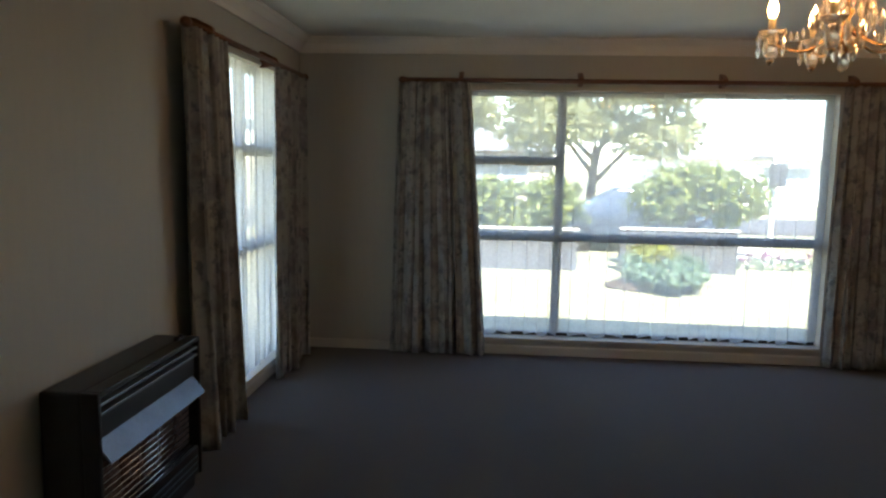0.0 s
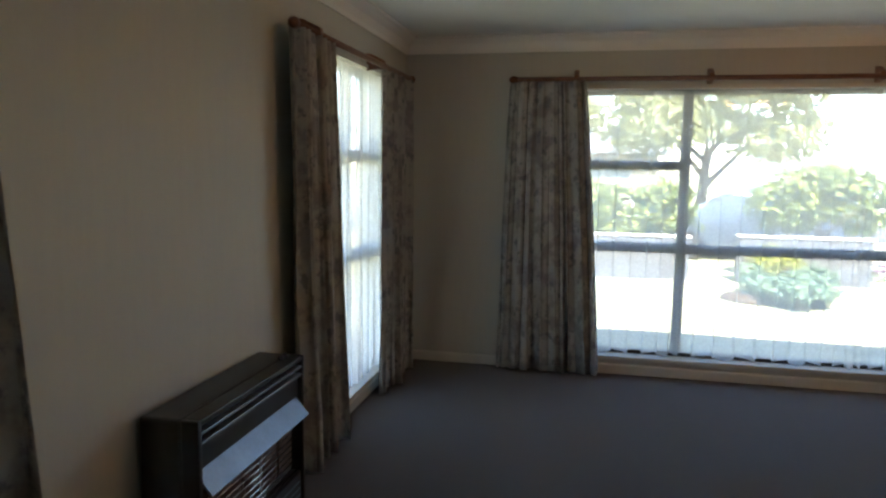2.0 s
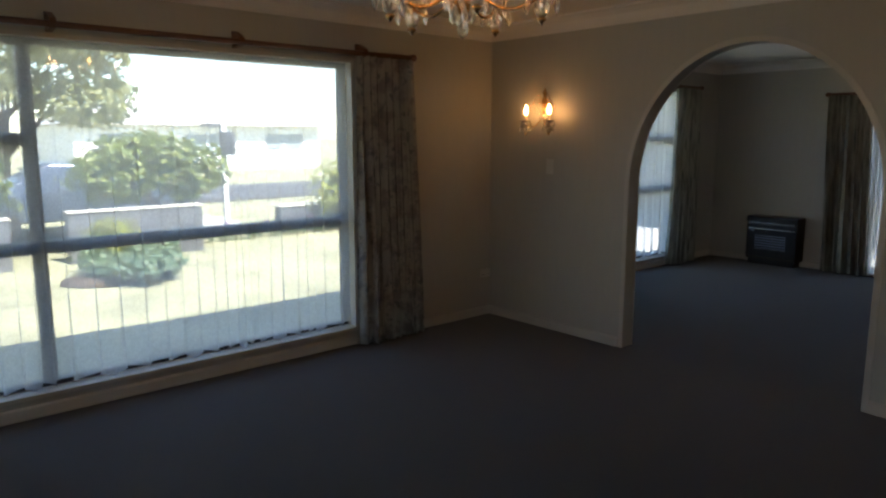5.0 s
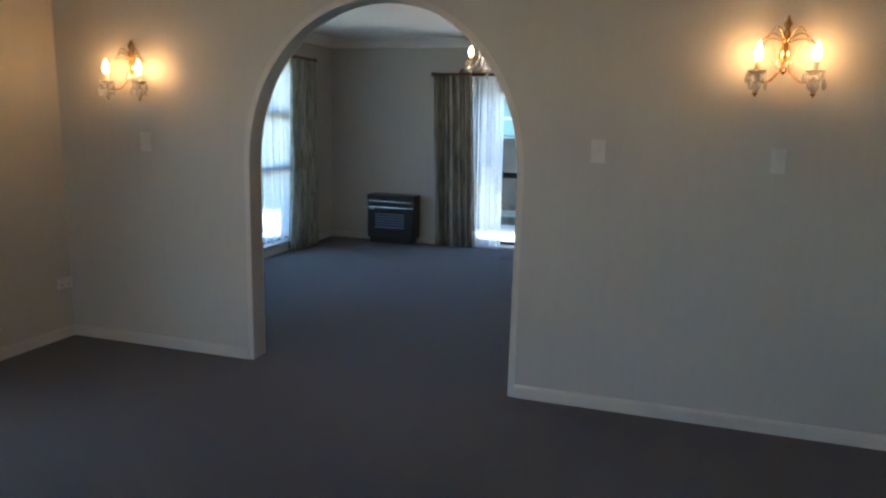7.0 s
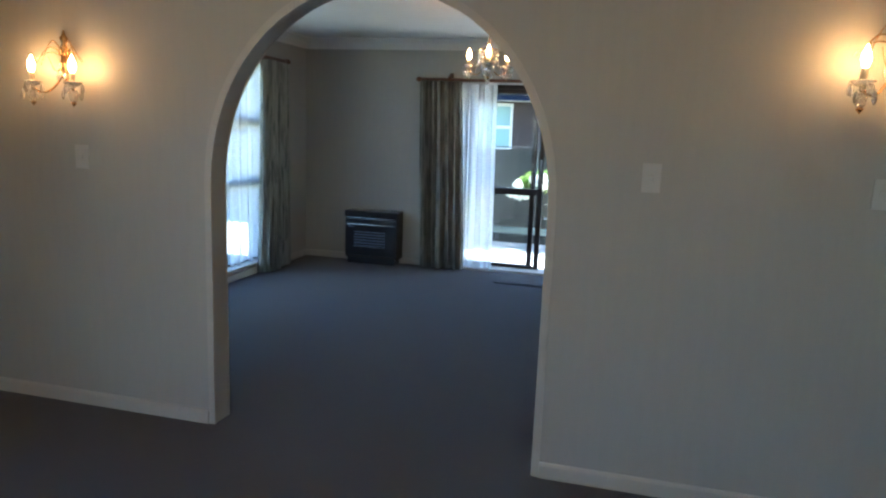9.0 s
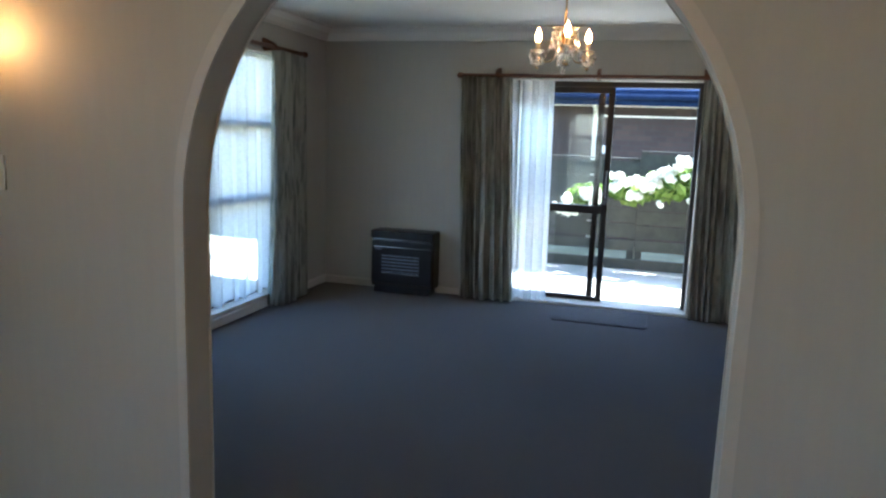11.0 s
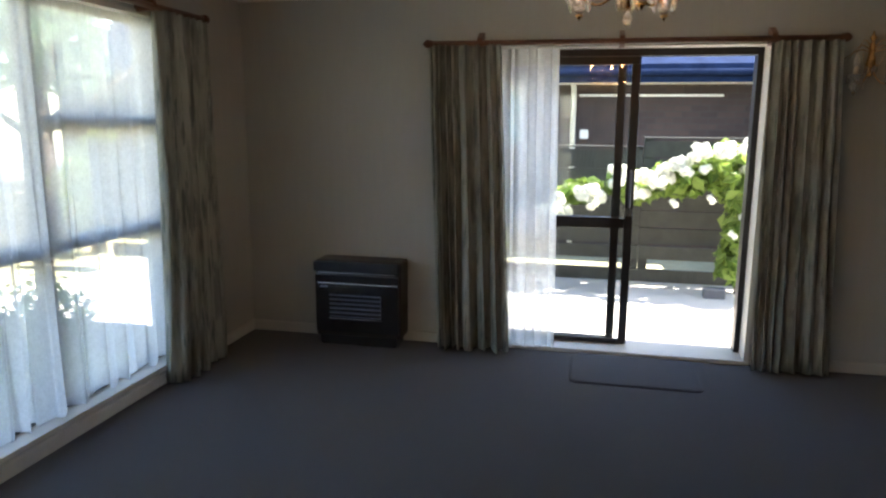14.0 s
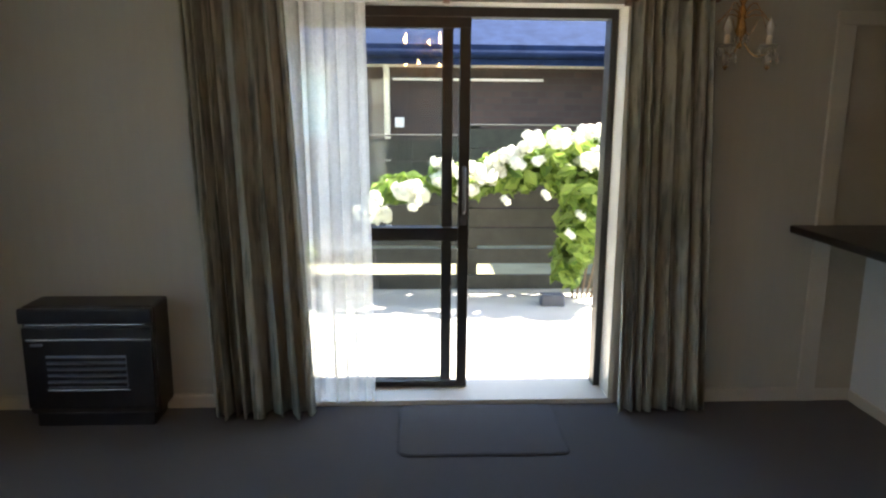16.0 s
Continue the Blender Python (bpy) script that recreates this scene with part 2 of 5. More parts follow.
LEAF = leaf_mat("shrub_leaves", (0.07, 0.12, 0.035), (0.32, 0.40, 0.13))
LEAF_BRIGHT = leaf_mat("bright_shrub_leaves", (0.09, 0.17, 0.03), (0.33, 0.45, 0.10))
LEAF_HEDGE = leaf_mat("hedge_leaves", (0.10, 0.15, 0.04), (0.42, 0.46, 0.15))
LEAF_PALE = leaf_mat("pale_shrub_leaves", (0.13, 0.22, 0.14), (0.34, 0.44, 0.3))
LEAF_GOLD = leaf_mat("golden_leaves", (0.26, 0.30, 0.06), (0.5, 0.5, 0.14))
LEAF_TREE = leaf_mat("tree_leaves", (0.22, 0.24, 0.11), (0.5, 0.5, 0.26))
PETAL = leaf_mat("white_petals", (0.72, 0.74, 0.62), (0.86, 0.86, 0.8))
PETAL_PURPLE = leaf_mat("purple_petals", (0.3, 0.12, 0.26), (0.55, 0.36, 0.5))
CAR_PAINT = surface("dark_blue_car_paint", (0.09, 0.115, 0.16), 0.25, 0.4, var=0.05)
RUBBER = surface("rubber", (0.02, 0.02, 0.02), 0.8)
CAR_GLASS = surface("car_glass", (0.03, 0.04, 0.05), 0.05, 0.0, spec=0.8, var=0.02)
SOIL = surface("garden_soil", (0.09, 0.065, 0.045), 0.95, var=0.35, scale=5, fine=60, bump=0.7)
# Opaque far panes: the sky's reflection is put in as a pale base colour.
FAR_PANE = surface("far_glass_painted_sky", (0.30, 0.34, 0.38), 0.2, var=0.1, scale=2)

# ---- mesh helpers ----
def mesh_ob(name, bm, material, smooth=False):
    me = bpy.data.meshes.new(name)
    bmesh.ops.recalc_face_normals(bm, faces=bm.faces)
    bm.to_mesh(me)
    bm.free()
    me.materials.append(material)
    if smooth:
        me.shade_smooth()
    return new(name, me)


def part(name, bm, material, parent, label="", smooth=False):
    ob = mesh_ob(name, bm, material, smooth)
    ob.parent = parent
    return tagged(ob, label=label)


def thing(name, at, label, category, group="", rz=0):
    ob = new(name)
    ob.empty_display_size = 0.1
    ob.matrix_world = pose(*at, 0, 0, rz)
    return tagged(ob, label, category, group)


def fixed(name, bm, material, label, category, smooth=False):
    return tagged(mesh_ob(name, bm, material, smooth), label, category, kind="structure")


def box(bm, lo, hi, bevel=0.0):
    x0, y0, z0 = lo
    x1, y1, z1 = hi
    r = bmesh.ops.create_cube(bm, size=1, matrix=Matrix.LocRotScale(((x0 + x1) / 2, (y0 + y1) / 2, (z0 + z1) / 2), None, (x1 - x0, y1 - y0, z1 - z0)))
    if bevel:
        es = {e for v in r["verts"] for e in v.link_edges}
        bmesh.ops.bevel(bm, geom=list(es), offset=bevel, segments=2, affect="EDGES", profile=0.6)
    return bm


def boxed(lo, hi, bevel=0.0):
    return box(bmesh.new(), lo, hi, bevel)


def tube(bm, pts, radii, sides=10, caps=True):
    """A round bar through the points."""
    pts = [Vector(p) for p in pts]
    if not hasattr(radii, "__len__"):
        radii = [radii] * len(pts)
    rings = []
    for i, p in enumerate(pts):
        d = (pts[min(i + 1, len(pts) - 1)] - pts[max(i - 1, 0)]).normalized()
        a = d.orthogonal().normalized() if i == 0 else (a - d * a.dot(d)).normalized()
        b = d.cross(a)
        rings.append([bm.verts.new(p + (a * math.cos(k * math.tau / sides) + b * math.sin(k * math.tau / sides)) * radii[i]) for k in range(sides)])
    for r, s in zip(rings, rings[1:]):
        for k in range(sides):
            bm.faces.new((r[k], r[(k + 1) % sides], s[(k + 1) % sides], s[k]))
    if caps:
        bm.faces.new(rings[0][::-1])
        bm.faces.new(rings[-1])
    return bm


def lathe(bm, profile, at=(0, 0, 0), sides=12):
    """Rows of (radius, height), turned about z."""
    rings = []
    for r, z in profile:
        rings.append([bm.verts.new((at[0] + max(r, 1e-4) * math.cos(k * math.tau / sides), at[1] + max(r, 1e-4) * math.sin(k * math.tau / sides), at[2] + z)) for k in range(sides)])
    for r, s in zip(rings, rings[1:]):
        for k in range(sides):
            bm.faces.new((r[k], r[(k + 1) % sides], s[(k + 1) % sides], s[k]))
    bm.faces.new(rings[0][::-1])
    bm.faces.new(rings[-1])
    return bm


def wall_mesh(axis, at, depth, span, height, holes=()):
    """A wall with square openings through it. axis: 'x' (runs along x, its face at y = at) or 'y'; it goes back by depth."""
    us = sorted({span[0], span[1], *(h[0] for h in holes), *(h[1] for h in holes)})
    zs = sorted({height[0], height[1], *(h[2] for h in holes), *(h[3] for h in holes)})
    solid = {(i, j) for i in range(len(us) - 1) for j in range(len(zs) - 1)
             if not any(h[0] <= (us[i] + us[i + 1]) / 2 <= h[1] and h[2] <= (zs[j] + zs[j + 1]) / 2 <= h[3] for h in holes)}
    bm, made = bmesh.new(), {}

    def v(i, j, k):
        if (i, j, k) not in made:
            d = at + depth * k
            made[i, j, k] = bm.verts.new((us[i], d, zs[j]) if axis == "x" else (d, us[i], zs[j]))
        return made[i, j, k]

    for i, j in solid:
        for k in (0, 1):
            bm.faces.new((v(i, j, k), v(i + 1, j, k), v(i + 1, j + 1, k), v(i, j + 1, k)))
        for di, dj, a, b in ((-1, 0, (i, j), (i, j + 1)), (1, 0, (i + 1, j), (i + 1, j + 1)), (0, -1, (i, j), (i + 1, j)), (0, 1, (i, j + 1), (i + 1, j + 1))):
            if (i + di, j + dj) not in solid:
                bm.faces.new((v(*a, 0), v(*b, 0), v(*b, 1), v(*a, 1)))
    return bm


def swept(path, profile, closed=False):
    """A moulding: the profile's (out, up) carried along a level path, out being to the path's left."""
    bm, rings, n = bmesh.new(), [], len(path)
    for i in range(n):
        p = Vector((*path[i], 0))
        a = (p - Vector((*path[i - 1], 0))).normalized() if closed or i else None
        b = (Vector((*path[(i + 1) % n], 0)) - p).normalized() if closed or i < n - 1 else None
        a, b = a or b, b or a
        na, nb = Vector((-a.y, a.x, 0)), Vector((-b.y, b.x, 0))
        m = (na + nb) / (1 + na.dot(nb))
        rings.append([bm.verts.new(p + m * o + Vector((0, 0, z))) for o, z in profile])
    k = len(profile)
    for i in range(n if closed else n - 1):
        r, s = rings[i], rings[(i + 1) % n]
        for j in range(k):
            bm.faces.new((r[j], r[(j + 1) % k], s[(j + 1) % k], s[j]))
    if not closed:
        bm.faces.new(rings[0])
        bm.faces.new(rings[-1][::-1])
    return bm


# ---- plan ----
AX, BX = 5.50, 9.92          # arch wall's west face; dining room's east wall
ARCH_BACK = 5.625
BY = 0.27                     # dining room's north wall
SOUTH = -7.2
CEIL = 2.44
ARCH_L, ARCH_R, ARCH_TOP, SPRING = -1.39, -3.005, 2.125, 1.22
OUT = 0.22                    # thickness of the outside walls
WIN_A = (1.10, 4.09, 0.115, 2.085)
WIN_W = (-1.78, -0.45, 0.09, 2.12)
WIN_W2 = (-5.4, -3.95, 0.09, 2.12)
WIN_B = (6.45, 9.02, 0.093, 2.11)
DOOR_B = (-3.19, -1.44, 0.0, 2.03)

# ---- shell ----
fixed("floor", boxed((-OUT, SOUTH - OUT, -0.2), (BX + OUT, BY + OUT, 0.0)), CARPET, "dark blue-grey cut pile carpet over the whole floor", "floor")
fixed("ceiling", boxed((-OUT, SOUTH - OUT, CEIL), (BX + OUT, BY + OUT, CEIL + 0.15)), CEILING, "white plaster ceiling with shaded corners", "ceiling")
fixed("wall_north", wall_mesh("x", 0.0, OUT, (-OUT, AX), (0, CEIL), [WIN_A]), WALLPAPER, "cream papered wall with the wide front window", "wall")
fixed("wall_west", wall_mesh("y", 0.0, -OUT, (SOUTH, 0.0), (0, CEIL), [WIN_W, WIN_W2]), WALLPAPER, "cream papered wall with the tall narrow windows", "wall")
fixed("wall_south", wall_mesh("x", SOUTH, -OUT, (-OUT, BX + OUT), (0, CEIL)), WALLPAPER, "plain cream papered back wall", "wall")
fixed("wall_dining_north", wall_mesh("x", BY, OUT, (ARCH_BACK, BX), (0, CEIL), [WIN_B]), WALLPAPER, "cream papered dining room wall with a window", "wall")
fixed("wall_east", wall_mesh("y", BX, OUT, (SOUTH, BY + OUT), (0, CEIL), [DOOR_B]), WALLPAPER, "cream papered wall with the sliding door", "wall")


def arch_outline(steps=28):
    cy, ry, rz = (ARCH_L + ARCH_R) / 2, (ARCH_L - ARCH_R) / 2, ARCH_TOP - SPRING
    return [(cy + ry * math.cos(math.pi * k / steps), SPRING + rz * math.sin(math.pi * k / steps)) for k in range(steps + 1)]


def arch_wall():
    bm = bmesh.new()
    curve = arch_outline()
    for x in (AX, ARCH_BACK):
        quad = lambda *p: bm.faces.new([bm.verts.new((x, y, z)) for y, z in p])
        quad((ARCH_L, 0), (BY + OUT, 0), (BY + OUT, CEIL), (ARCH_L, CEIL))
        quad((SOUTH, 0), (ARCH_R, 0), (ARCH_R, CEIL), (SOUTH, CEIL))
        for a, b in zip(curve, curve[1:]):
            quad(b, a, (a[0], CEIL), (b[0], CEIL))
    line = [(ARCH_L, 0.0), *curve, (ARCH_R, 0.0)]
    for a, b in zip(line, line[1:]):
        bm.faces.new([bm.verts.new((x, y, z)) for x, (y, z) in ((AX, a), (ARCH_BACK, a), (ARCH_BACK, b), (AX, b))])
    bm.faces.new([bm.verts.new(p) for p in ((AX, BY + OUT, 0), (ARCH_BACK, BY + OUT, 0), (ARCH_BACK, BY + OUT, CEIL), (AX, BY + OUT, CEIL))])
    bmesh.ops.remove_doubles(bm, verts=bm.verts, dist=1e-4)
    return bm


fixed("wall_arch", arch_wall(), WALLPAPER, "cream papered dividing wall with a round-headed archway", "wall")


def arch_bead(x0, x1):
    """A slim painted bead round the archway."""
    bm = bmesh.new()
    line = [(ARCH_L, 0.0), *arch_outline(), (ARCH_R, 0.0)]
    cy, cz = (ARCH_L + ARCH_R) / 2, SPRING
    rows = []
    for y, z in line:
        d = Vector((y - cy, max(z - cz, 0))).normalized()
        rows.append([bm.verts.new((x, y + d.x * o, z + d.y * o)) for x, o in ((x0, -0.004), (x1, -0.004), (x1, 0.03), (x0, 0.03))])
    for r, s in zip(rows, rows[1:]):
        for k in range(4):
            bm.faces.new((r[k], r[(k + 1) % 4], s[(k + 1) % 4], s[k]))
    bm.faces.new(rows[0])
    bm.faces.new(rows[-1][::-1])
    return bm


fixed("trim", arch_bead(AX - 0.006, AX + 0.004), PAINT, "slim cream painted bead round the archway", "trim")
fixed("trim", arch_bead(ARCH_BACK - 0.004, ARCH_BACK + 0.006), PAINT, "slim cream painted bead round the archway", "trim")

COVE = [(0.0, CEIL - 0.11), (0.012, CEIL - 0.11), (0.02, CEIL - 0.085), (0.045, CEIL - 0.045), (0.085, CEIL - 0.02), (0.11, CEIL - 0.012), (0.11, CEIL), (0.0, CEIL)]
ROOM_A = [(0.0, SOUTH), (AX, SOUTH), (AX, 0.0), (0.0, 0.0)]
ROOM_B = [(ARCH_BACK, SOUTH), (BX, SOUTH), (BX, BY), (ARCH_BACK, BY)]
fixed("trim", swept(ROOM_A, COVE, True), CEILING, "curved white plaster cornice", "cornice")
fixed("trim", swept(ROOM_B, COVE, True), CEILING, "curved white plaster cornice", "cornice")
SKIRT = [(0.0, 0.0), (0.014, 0.0), (0.014, 0.06), (0.008, 0.07), (0.0, 0.072)]
fixed("baseboard", swept([(AX, ARCH_L + 0.032), (AX, 0.0), (0.0, 0.0), (0.0, SOUTH)], SKIRT), PAINT, "low cream painted skirting", "baseboard")
fixed("baseboard", swept([(AX, SOUTH), (AX, ARCH_R - 0.032)], SKIRT), PAINT, "low cream painted skirting", "baseboard")
fixed("baseboard", swept([(BX, DOOR_B[1] + 0.05), (BX, BY), (ARCH_BACK, BY), (ARCH_BACK, ARCH_L + 0.032)], SKIRT), PAINT, "low cream painted skirting", "baseboard")
fixed("baseboard", swept([(BX, -4.46), (BX, DOOR_B[0] - 0.05)], SKIRT), PAINT, "low cream painted skirting", "baseboard")


# ---- windows ----
def window(name, axis, wall, out, hole, uprights, rails, label, frame_mat=BRONZE):
    """A metal window set in the wall's depth with painted reveals. rails: (from, to, height)."""
    u0, u1, z0, z1 = hole
    ob = new(name)
    tagged(ob, label, "window", kind="structure")

    def put(pname, lo, hi, m, bev=0.0, lab=""):
        a = lambda u, d, z: (u, wall + out * d, z) if axis == "x" else (wall + out * d, u, z)
        p, q = a(*lo), a(*hi)
        return part(pname, boxed([min(i, j) for i, j in zip(p, q)], [max(i, j) for i, j in zip(p, q)], bev), m, ob, lab)

    t = 0.02
    put("window_sill", (u0 - 0.02, -0.025, z0 - 0.004), (u1 + 0.02, 0.13, z0 + 0.022), PAINT, 0.004, "cream painted sill")
    put("reveal", (u0, -0.012, z1 - t), (u1, 0.13, z1 + 0.004), PAINT, 0, "cream painted head")
    for a in (u0, u1 - t):
        put("reveal", (a, -0.012, z0 + 0.022), (a + t, 0.13, z1 - t), PAINT, 0, "cream painted side")
    i0, i1, b, h = u0 + t, u1 - t, z0 + 0.022, z1 - t
    w = 0.035
    put("window_frame", (i0, 0.09, b), (i1, 0.14, b + w), frame_mat)
    put("window_frame", (i0, 0.09, h - w), (i1, 0.14, h), frame_mat)
    for a in (i0, i1 - w):
        put("window_frame", (a, 0.09, b + w), (a + w, 0.14, h - w), frame_mat)
    for u in uprights:
        put("mullion", (u - 0.034, 0.085, b + w), (u + 0.034, 0.142, h - w), frame_mat, 0.003)
    for k, (a, c, z) in enumerate(rails):
        put("transom", (max(a, i0 + w), 0.088, z - 0.036), (min(c, i1 - w), 0.141, z + 0.036), frame_mat, 0.003)
    edges = [i0 + w, *uprights, i1 - w]
    for a, c in zip(edges, edges[1:]):
        pane = put("pane", (a, 0.112, b + w), (c, 0.117, h - w), GLASS)
        pane.visible_shadow = False
    return ob


window("window_1", "x", 0.0, 1, WIN_A, [2.045], [(0, 2.011, 1.531), (0, 2.011, 0.934), (2.079, 9, 0.934)], "wide front window with dark metal bars and cream reveals")
window("window_2", "y", 0.0, -1, WIN_W, [-1.02], [(-9, -1.054, 1.56), (-9, -1.054, 0.92), (-0.986, 9, 1.56), (-0.986, 9, 0.92)], "tall side window with dark metal bars")
window("window_3", "y", 0.0, -1, WIN_W2, [], [(-9, 9, 0.99)], "tall side window behind drawn-back curtains")
window("window_4", "x", BY, 1, WIN_B, [8.09], [(8.124, 10, 1.52), (8.124, 10, 0.93), (0, 8.056, 0.93)], "dining room window with dark metal bars")


def sliding_door():
    ob = new("door_1")
    tagged(ob, "dark aluminium sliding glass door, half open to the patio", "sliding door", kind="structure")
    y0, y1, _, z1 = DOOR_B
    put = lambda n, lo, hi, m, bev=0.0, par=ob, lab="": part(n, boxed(lo, hi, bev), m, par, lab)
    for lo, hi in (((BX - 0.012, y0, z1 - 0.03), (BX + 0.215, y1, z1 + 0.004)), ((BX - 0.012, y0, 0.0), (BX + 0.215, y0 + 0.03, z1 - 0.03)), ((BX - 0.012, y1 - 0.03, 0.0), (BX + 0.215, y1, z1 - 0.03))):
        put("jamb", lo, hi, PAINT, 0, ob, "cream painted jamb")
    a, b, h = y0 + 0.03, y1 - 0.03, z1 - 0.03
    put("threshold", (BX - 0.02, y0, 0.001), (BX + 0.27, y1, 0.028), PAINT, 0.003)
    put("door_frame", (BX + 0.15, a, h - 0.045), (BX + 0.25, b, h), BRONZE)
    put("door_frame", (BX + 0.15, a, 0.03), (BX + 0.25, a + 0.035, h - 0.045), BRONZE)
    put("door_frame", (BX + 0.15, b - 0.035, 0.03), (BX + 0.25, b, h - 0.045), BRONZE)
    for name, x, s, e in (("fixed_panel", BX + 0.20, b - 0.035, -2.345), ("sliding_panel", BX + 0.155, b - 0.06, -2.43)):
        lo, hi = 0.032, h - 0.047
        panel = put(name, (x, e, hi - 0.05), (x + 0.035, s, hi), BRONZE)
        put("stile", (x, e, lo), (x + 0.035, e + 0.055, hi - 0.05), BRONZE, 0.003, panel)
        put("stile", (x, s - 0.055, lo), (x + 0.035, s, hi - 0.05), BRONZE, 0.003, panel)
        put("rail", (x + 0.001, e + 0.055, lo), (x + 0.034, s - 0.055, lo + 0.03), BRONZE, 0, panel)
        put("rail", (x + 0.001, e + 0.055, 0.835), (x + 0.034, s - 0.055, 0.905), BRONZE, 0.003, panel)
        for z0, z2 in ((lo + 0.03, 0.835), (0.905, hi - 0.05)):
            g = put("pane", (x + 0.015, e + 0.055, z0), (x + 0.02, s - 0.055, z2), GLASS, 0, panel)
            g.visible_shadow = False
        if name == "sliding_panel":
            bm = bmesh.new()
            tube(bm, [(x, e + 0.028, 0.98), (x - 0.03, e + 0.028, 1.0), (x - 0.03, e + 0.028, 1.2), (x, e + 0.028, 1.22)], 0.009, 8)
            part("handle", bm, ALU, panel, "grey metal pull handle", True)
            put("lock", (x - 0.012, e + 0.012, 0.92), (x, e + 0.045, 0.97), ALU, 0.003, panel)


sliding_door()


# ---- curtains and rods ----
def drape(width_top, width_bot, height, folds, deep_top, deep_bot, seed, z_low=0.0, lean=0.0, scallop=0.0, cols=9, rows=22, tuck=0.2):
    """Hanging cloth, local: along x from 0, folds in y, hanging down from z = height. lean shifts the foot along x."""
    rnd = random.Random(seed)
    bm = bmesh.new()
    n = folds * cols
    wide = [rnd.uniform(0.4, 1.7) for _ in range(folds)]
    cum = [sum(wide[:k]) / sum(wide) for k in range(folds + 1)]
    ph = [rnd.uniform(-0.5, 0.5) for _ in range(folds + 2)]
    amp = [rnd.uniform(0.4, 1.35) for _ in range(folds + 2)]
    drift = [rnd.uniform(-1, 1) for _ in range(4)]
    grid = []
    for j in range(rows + 1):
        f = j / rows
        row = []
        for i in range(n + 1):
            u = i / n
            k = u * folds
            kk = int(k)
            mixp = ph[kk] * (1 - (k - kk)) + ph[kk + 1] * (k - kk)
            am = amp[kk] * (1 - (k - kk)) + amp[kk + 1] * (k - kk)
            w = width_top + (width_bot - width_top) * f ** 0.8
            us = cum[kk] + (cum[kk + 1] - cum[kk]) * (k - kk) if kk < folds else 1.0
            x = (us - 0.5) * w + width_top / 2 + lean * f
            d = (deep_top + (deep_bot - deep_top) * f) * am
            wob = 0.3 * mixp * f + 0.10 * math.sin(4.1 * f + 2.3 * k * drift[0] + 3 * drift[1]) * f
            y = math.sin(math.tau * (k + wob)) * d + 0.3 * d * math.sin(math.tau * k * 2.3 + f * 3 * drift[2]) + 0.25 * d * math.sin(math.tau * k * 0.37 + 5 * f * drift[3])
            x += tuck * w * (cum[min(kk, folds - 1) + 1] - cum[min(kk, folds - 1)]) * math.sin(2 * math.tau * k) * (0.3 + 0.7 * f)
            z = height - (height - z_low) * f
            if scallop and j == rows:
                z += scallop * abs(math.sin(math.pi * k * 1.5))
            row.append(bm.verts.new((x, y, z)))
        grid.append(row)
    for a, b in zip(grid, grid[1:]):
        for i in range(n):
            bm.faces.new((a[i], a[i + 1], b[i + 1], b[i]))
    return bm


def curtain(name, at, rz, bm, material, label, group, thick=0.004):
    ob = thing(name, at, label, "curtain", group, rz)
    c = part("cloth", bm, material, ob, smooth=True)
    if thick:
        s = c.modifiers.new("thickness", "SOLIDIFY")
        s.thickness, s.offset = thick, 0
    return ob


def rod(name, start, end, brackets, out, label):
    """A wooden pole with turned ends on wooden brackets; out: the unit vector away from the wall, which is 0.1 m behind."""
    ob = thing(name, start, label, "curtain rod", "curtain rods")
    d = Vector(end) - Vector(start)
    n = d.normalized()
    part("pole", tube(bmesh.new(), [(0, 0, 0), tuple(d)], 0.017, 14), POLE_WOOD, ob, smooth=True)
    for p, s in ((Vector((0, 0, 0)), -1), (d, 1)):
        prof = [(0.0, 0.017), (0.008, 0.024), (0.015, 0.02), (0.025, 0.027), (0.042, 0.024), (0.055, 0.012), (0.062, 0.004)]
        part("finial", tube(bmesh.new(), [p + n * s * a for a, _ in prof], [r for _, r in prof], 12), POLE_WOOD, ob, smooth=True)
    o = Vector(out)
    for f in brackets:
        p = d * f
        bm = bmesh.new()
        back, fore = p - o * 0.1, p
        w = n * 0.016
        for pts in ([(back, -0.03), (back, 0.075), (back + o * 0.03, 0.07), (fore + o * 0.012, 0.03), (fore + o * 0.018, 0.0), (fore, -0.02)],):
            sides = [[bm.verts.new(q + w * s + Vector((0, 0, z))) for q, z in pts] for s in (-1, 1)]
            bm.faces.new(sides[0])
            bm.faces.new(sides[1][::-1])
            for k in range(len(pts)):
                bm.faces.new((sides[0][k], sides[0][(k + 1) % len(pts)], sides[1][(k + 1) % len(pts)], sides[1][k]))
        part("bracket", bm, POLE_WOOD, ob)
    return ob


ROD_A, ROD_W, ROD_BN, ROD_BE = 2.125, 2.12, 2.13, 2.02
rod("curtain_rod", (0.85, -0.1, ROD_A), (4.54, -0.1, ROD_A), (0.112, 0.355, 0.638, 0.889), (0, -1, 0), "long brown wooden curtain pole over the front window")
rod("curtain_rod", (0.1, -2.22, ROD_W), (0.1, -0.25, ROD_W), (0.13, 0.655), (1, 0, 0), "brown wooden curtain pole over the side window")
rod("curtain_rod", (0.1, -5.9, ROD_W), (0.1, -3.78, ROD_W), (0.1, 0.9), (1, 0, 0), "brown wooden curtain pole over the side window")
rod("curtain_rod", (6.2, BY - 0.1, ROD_BN), (9.26, BY - 0.1, ROD_BN), (0.08, 0.535, 0.84), (0, -1, 0), "reddish wooden curtain pole over the dining window")
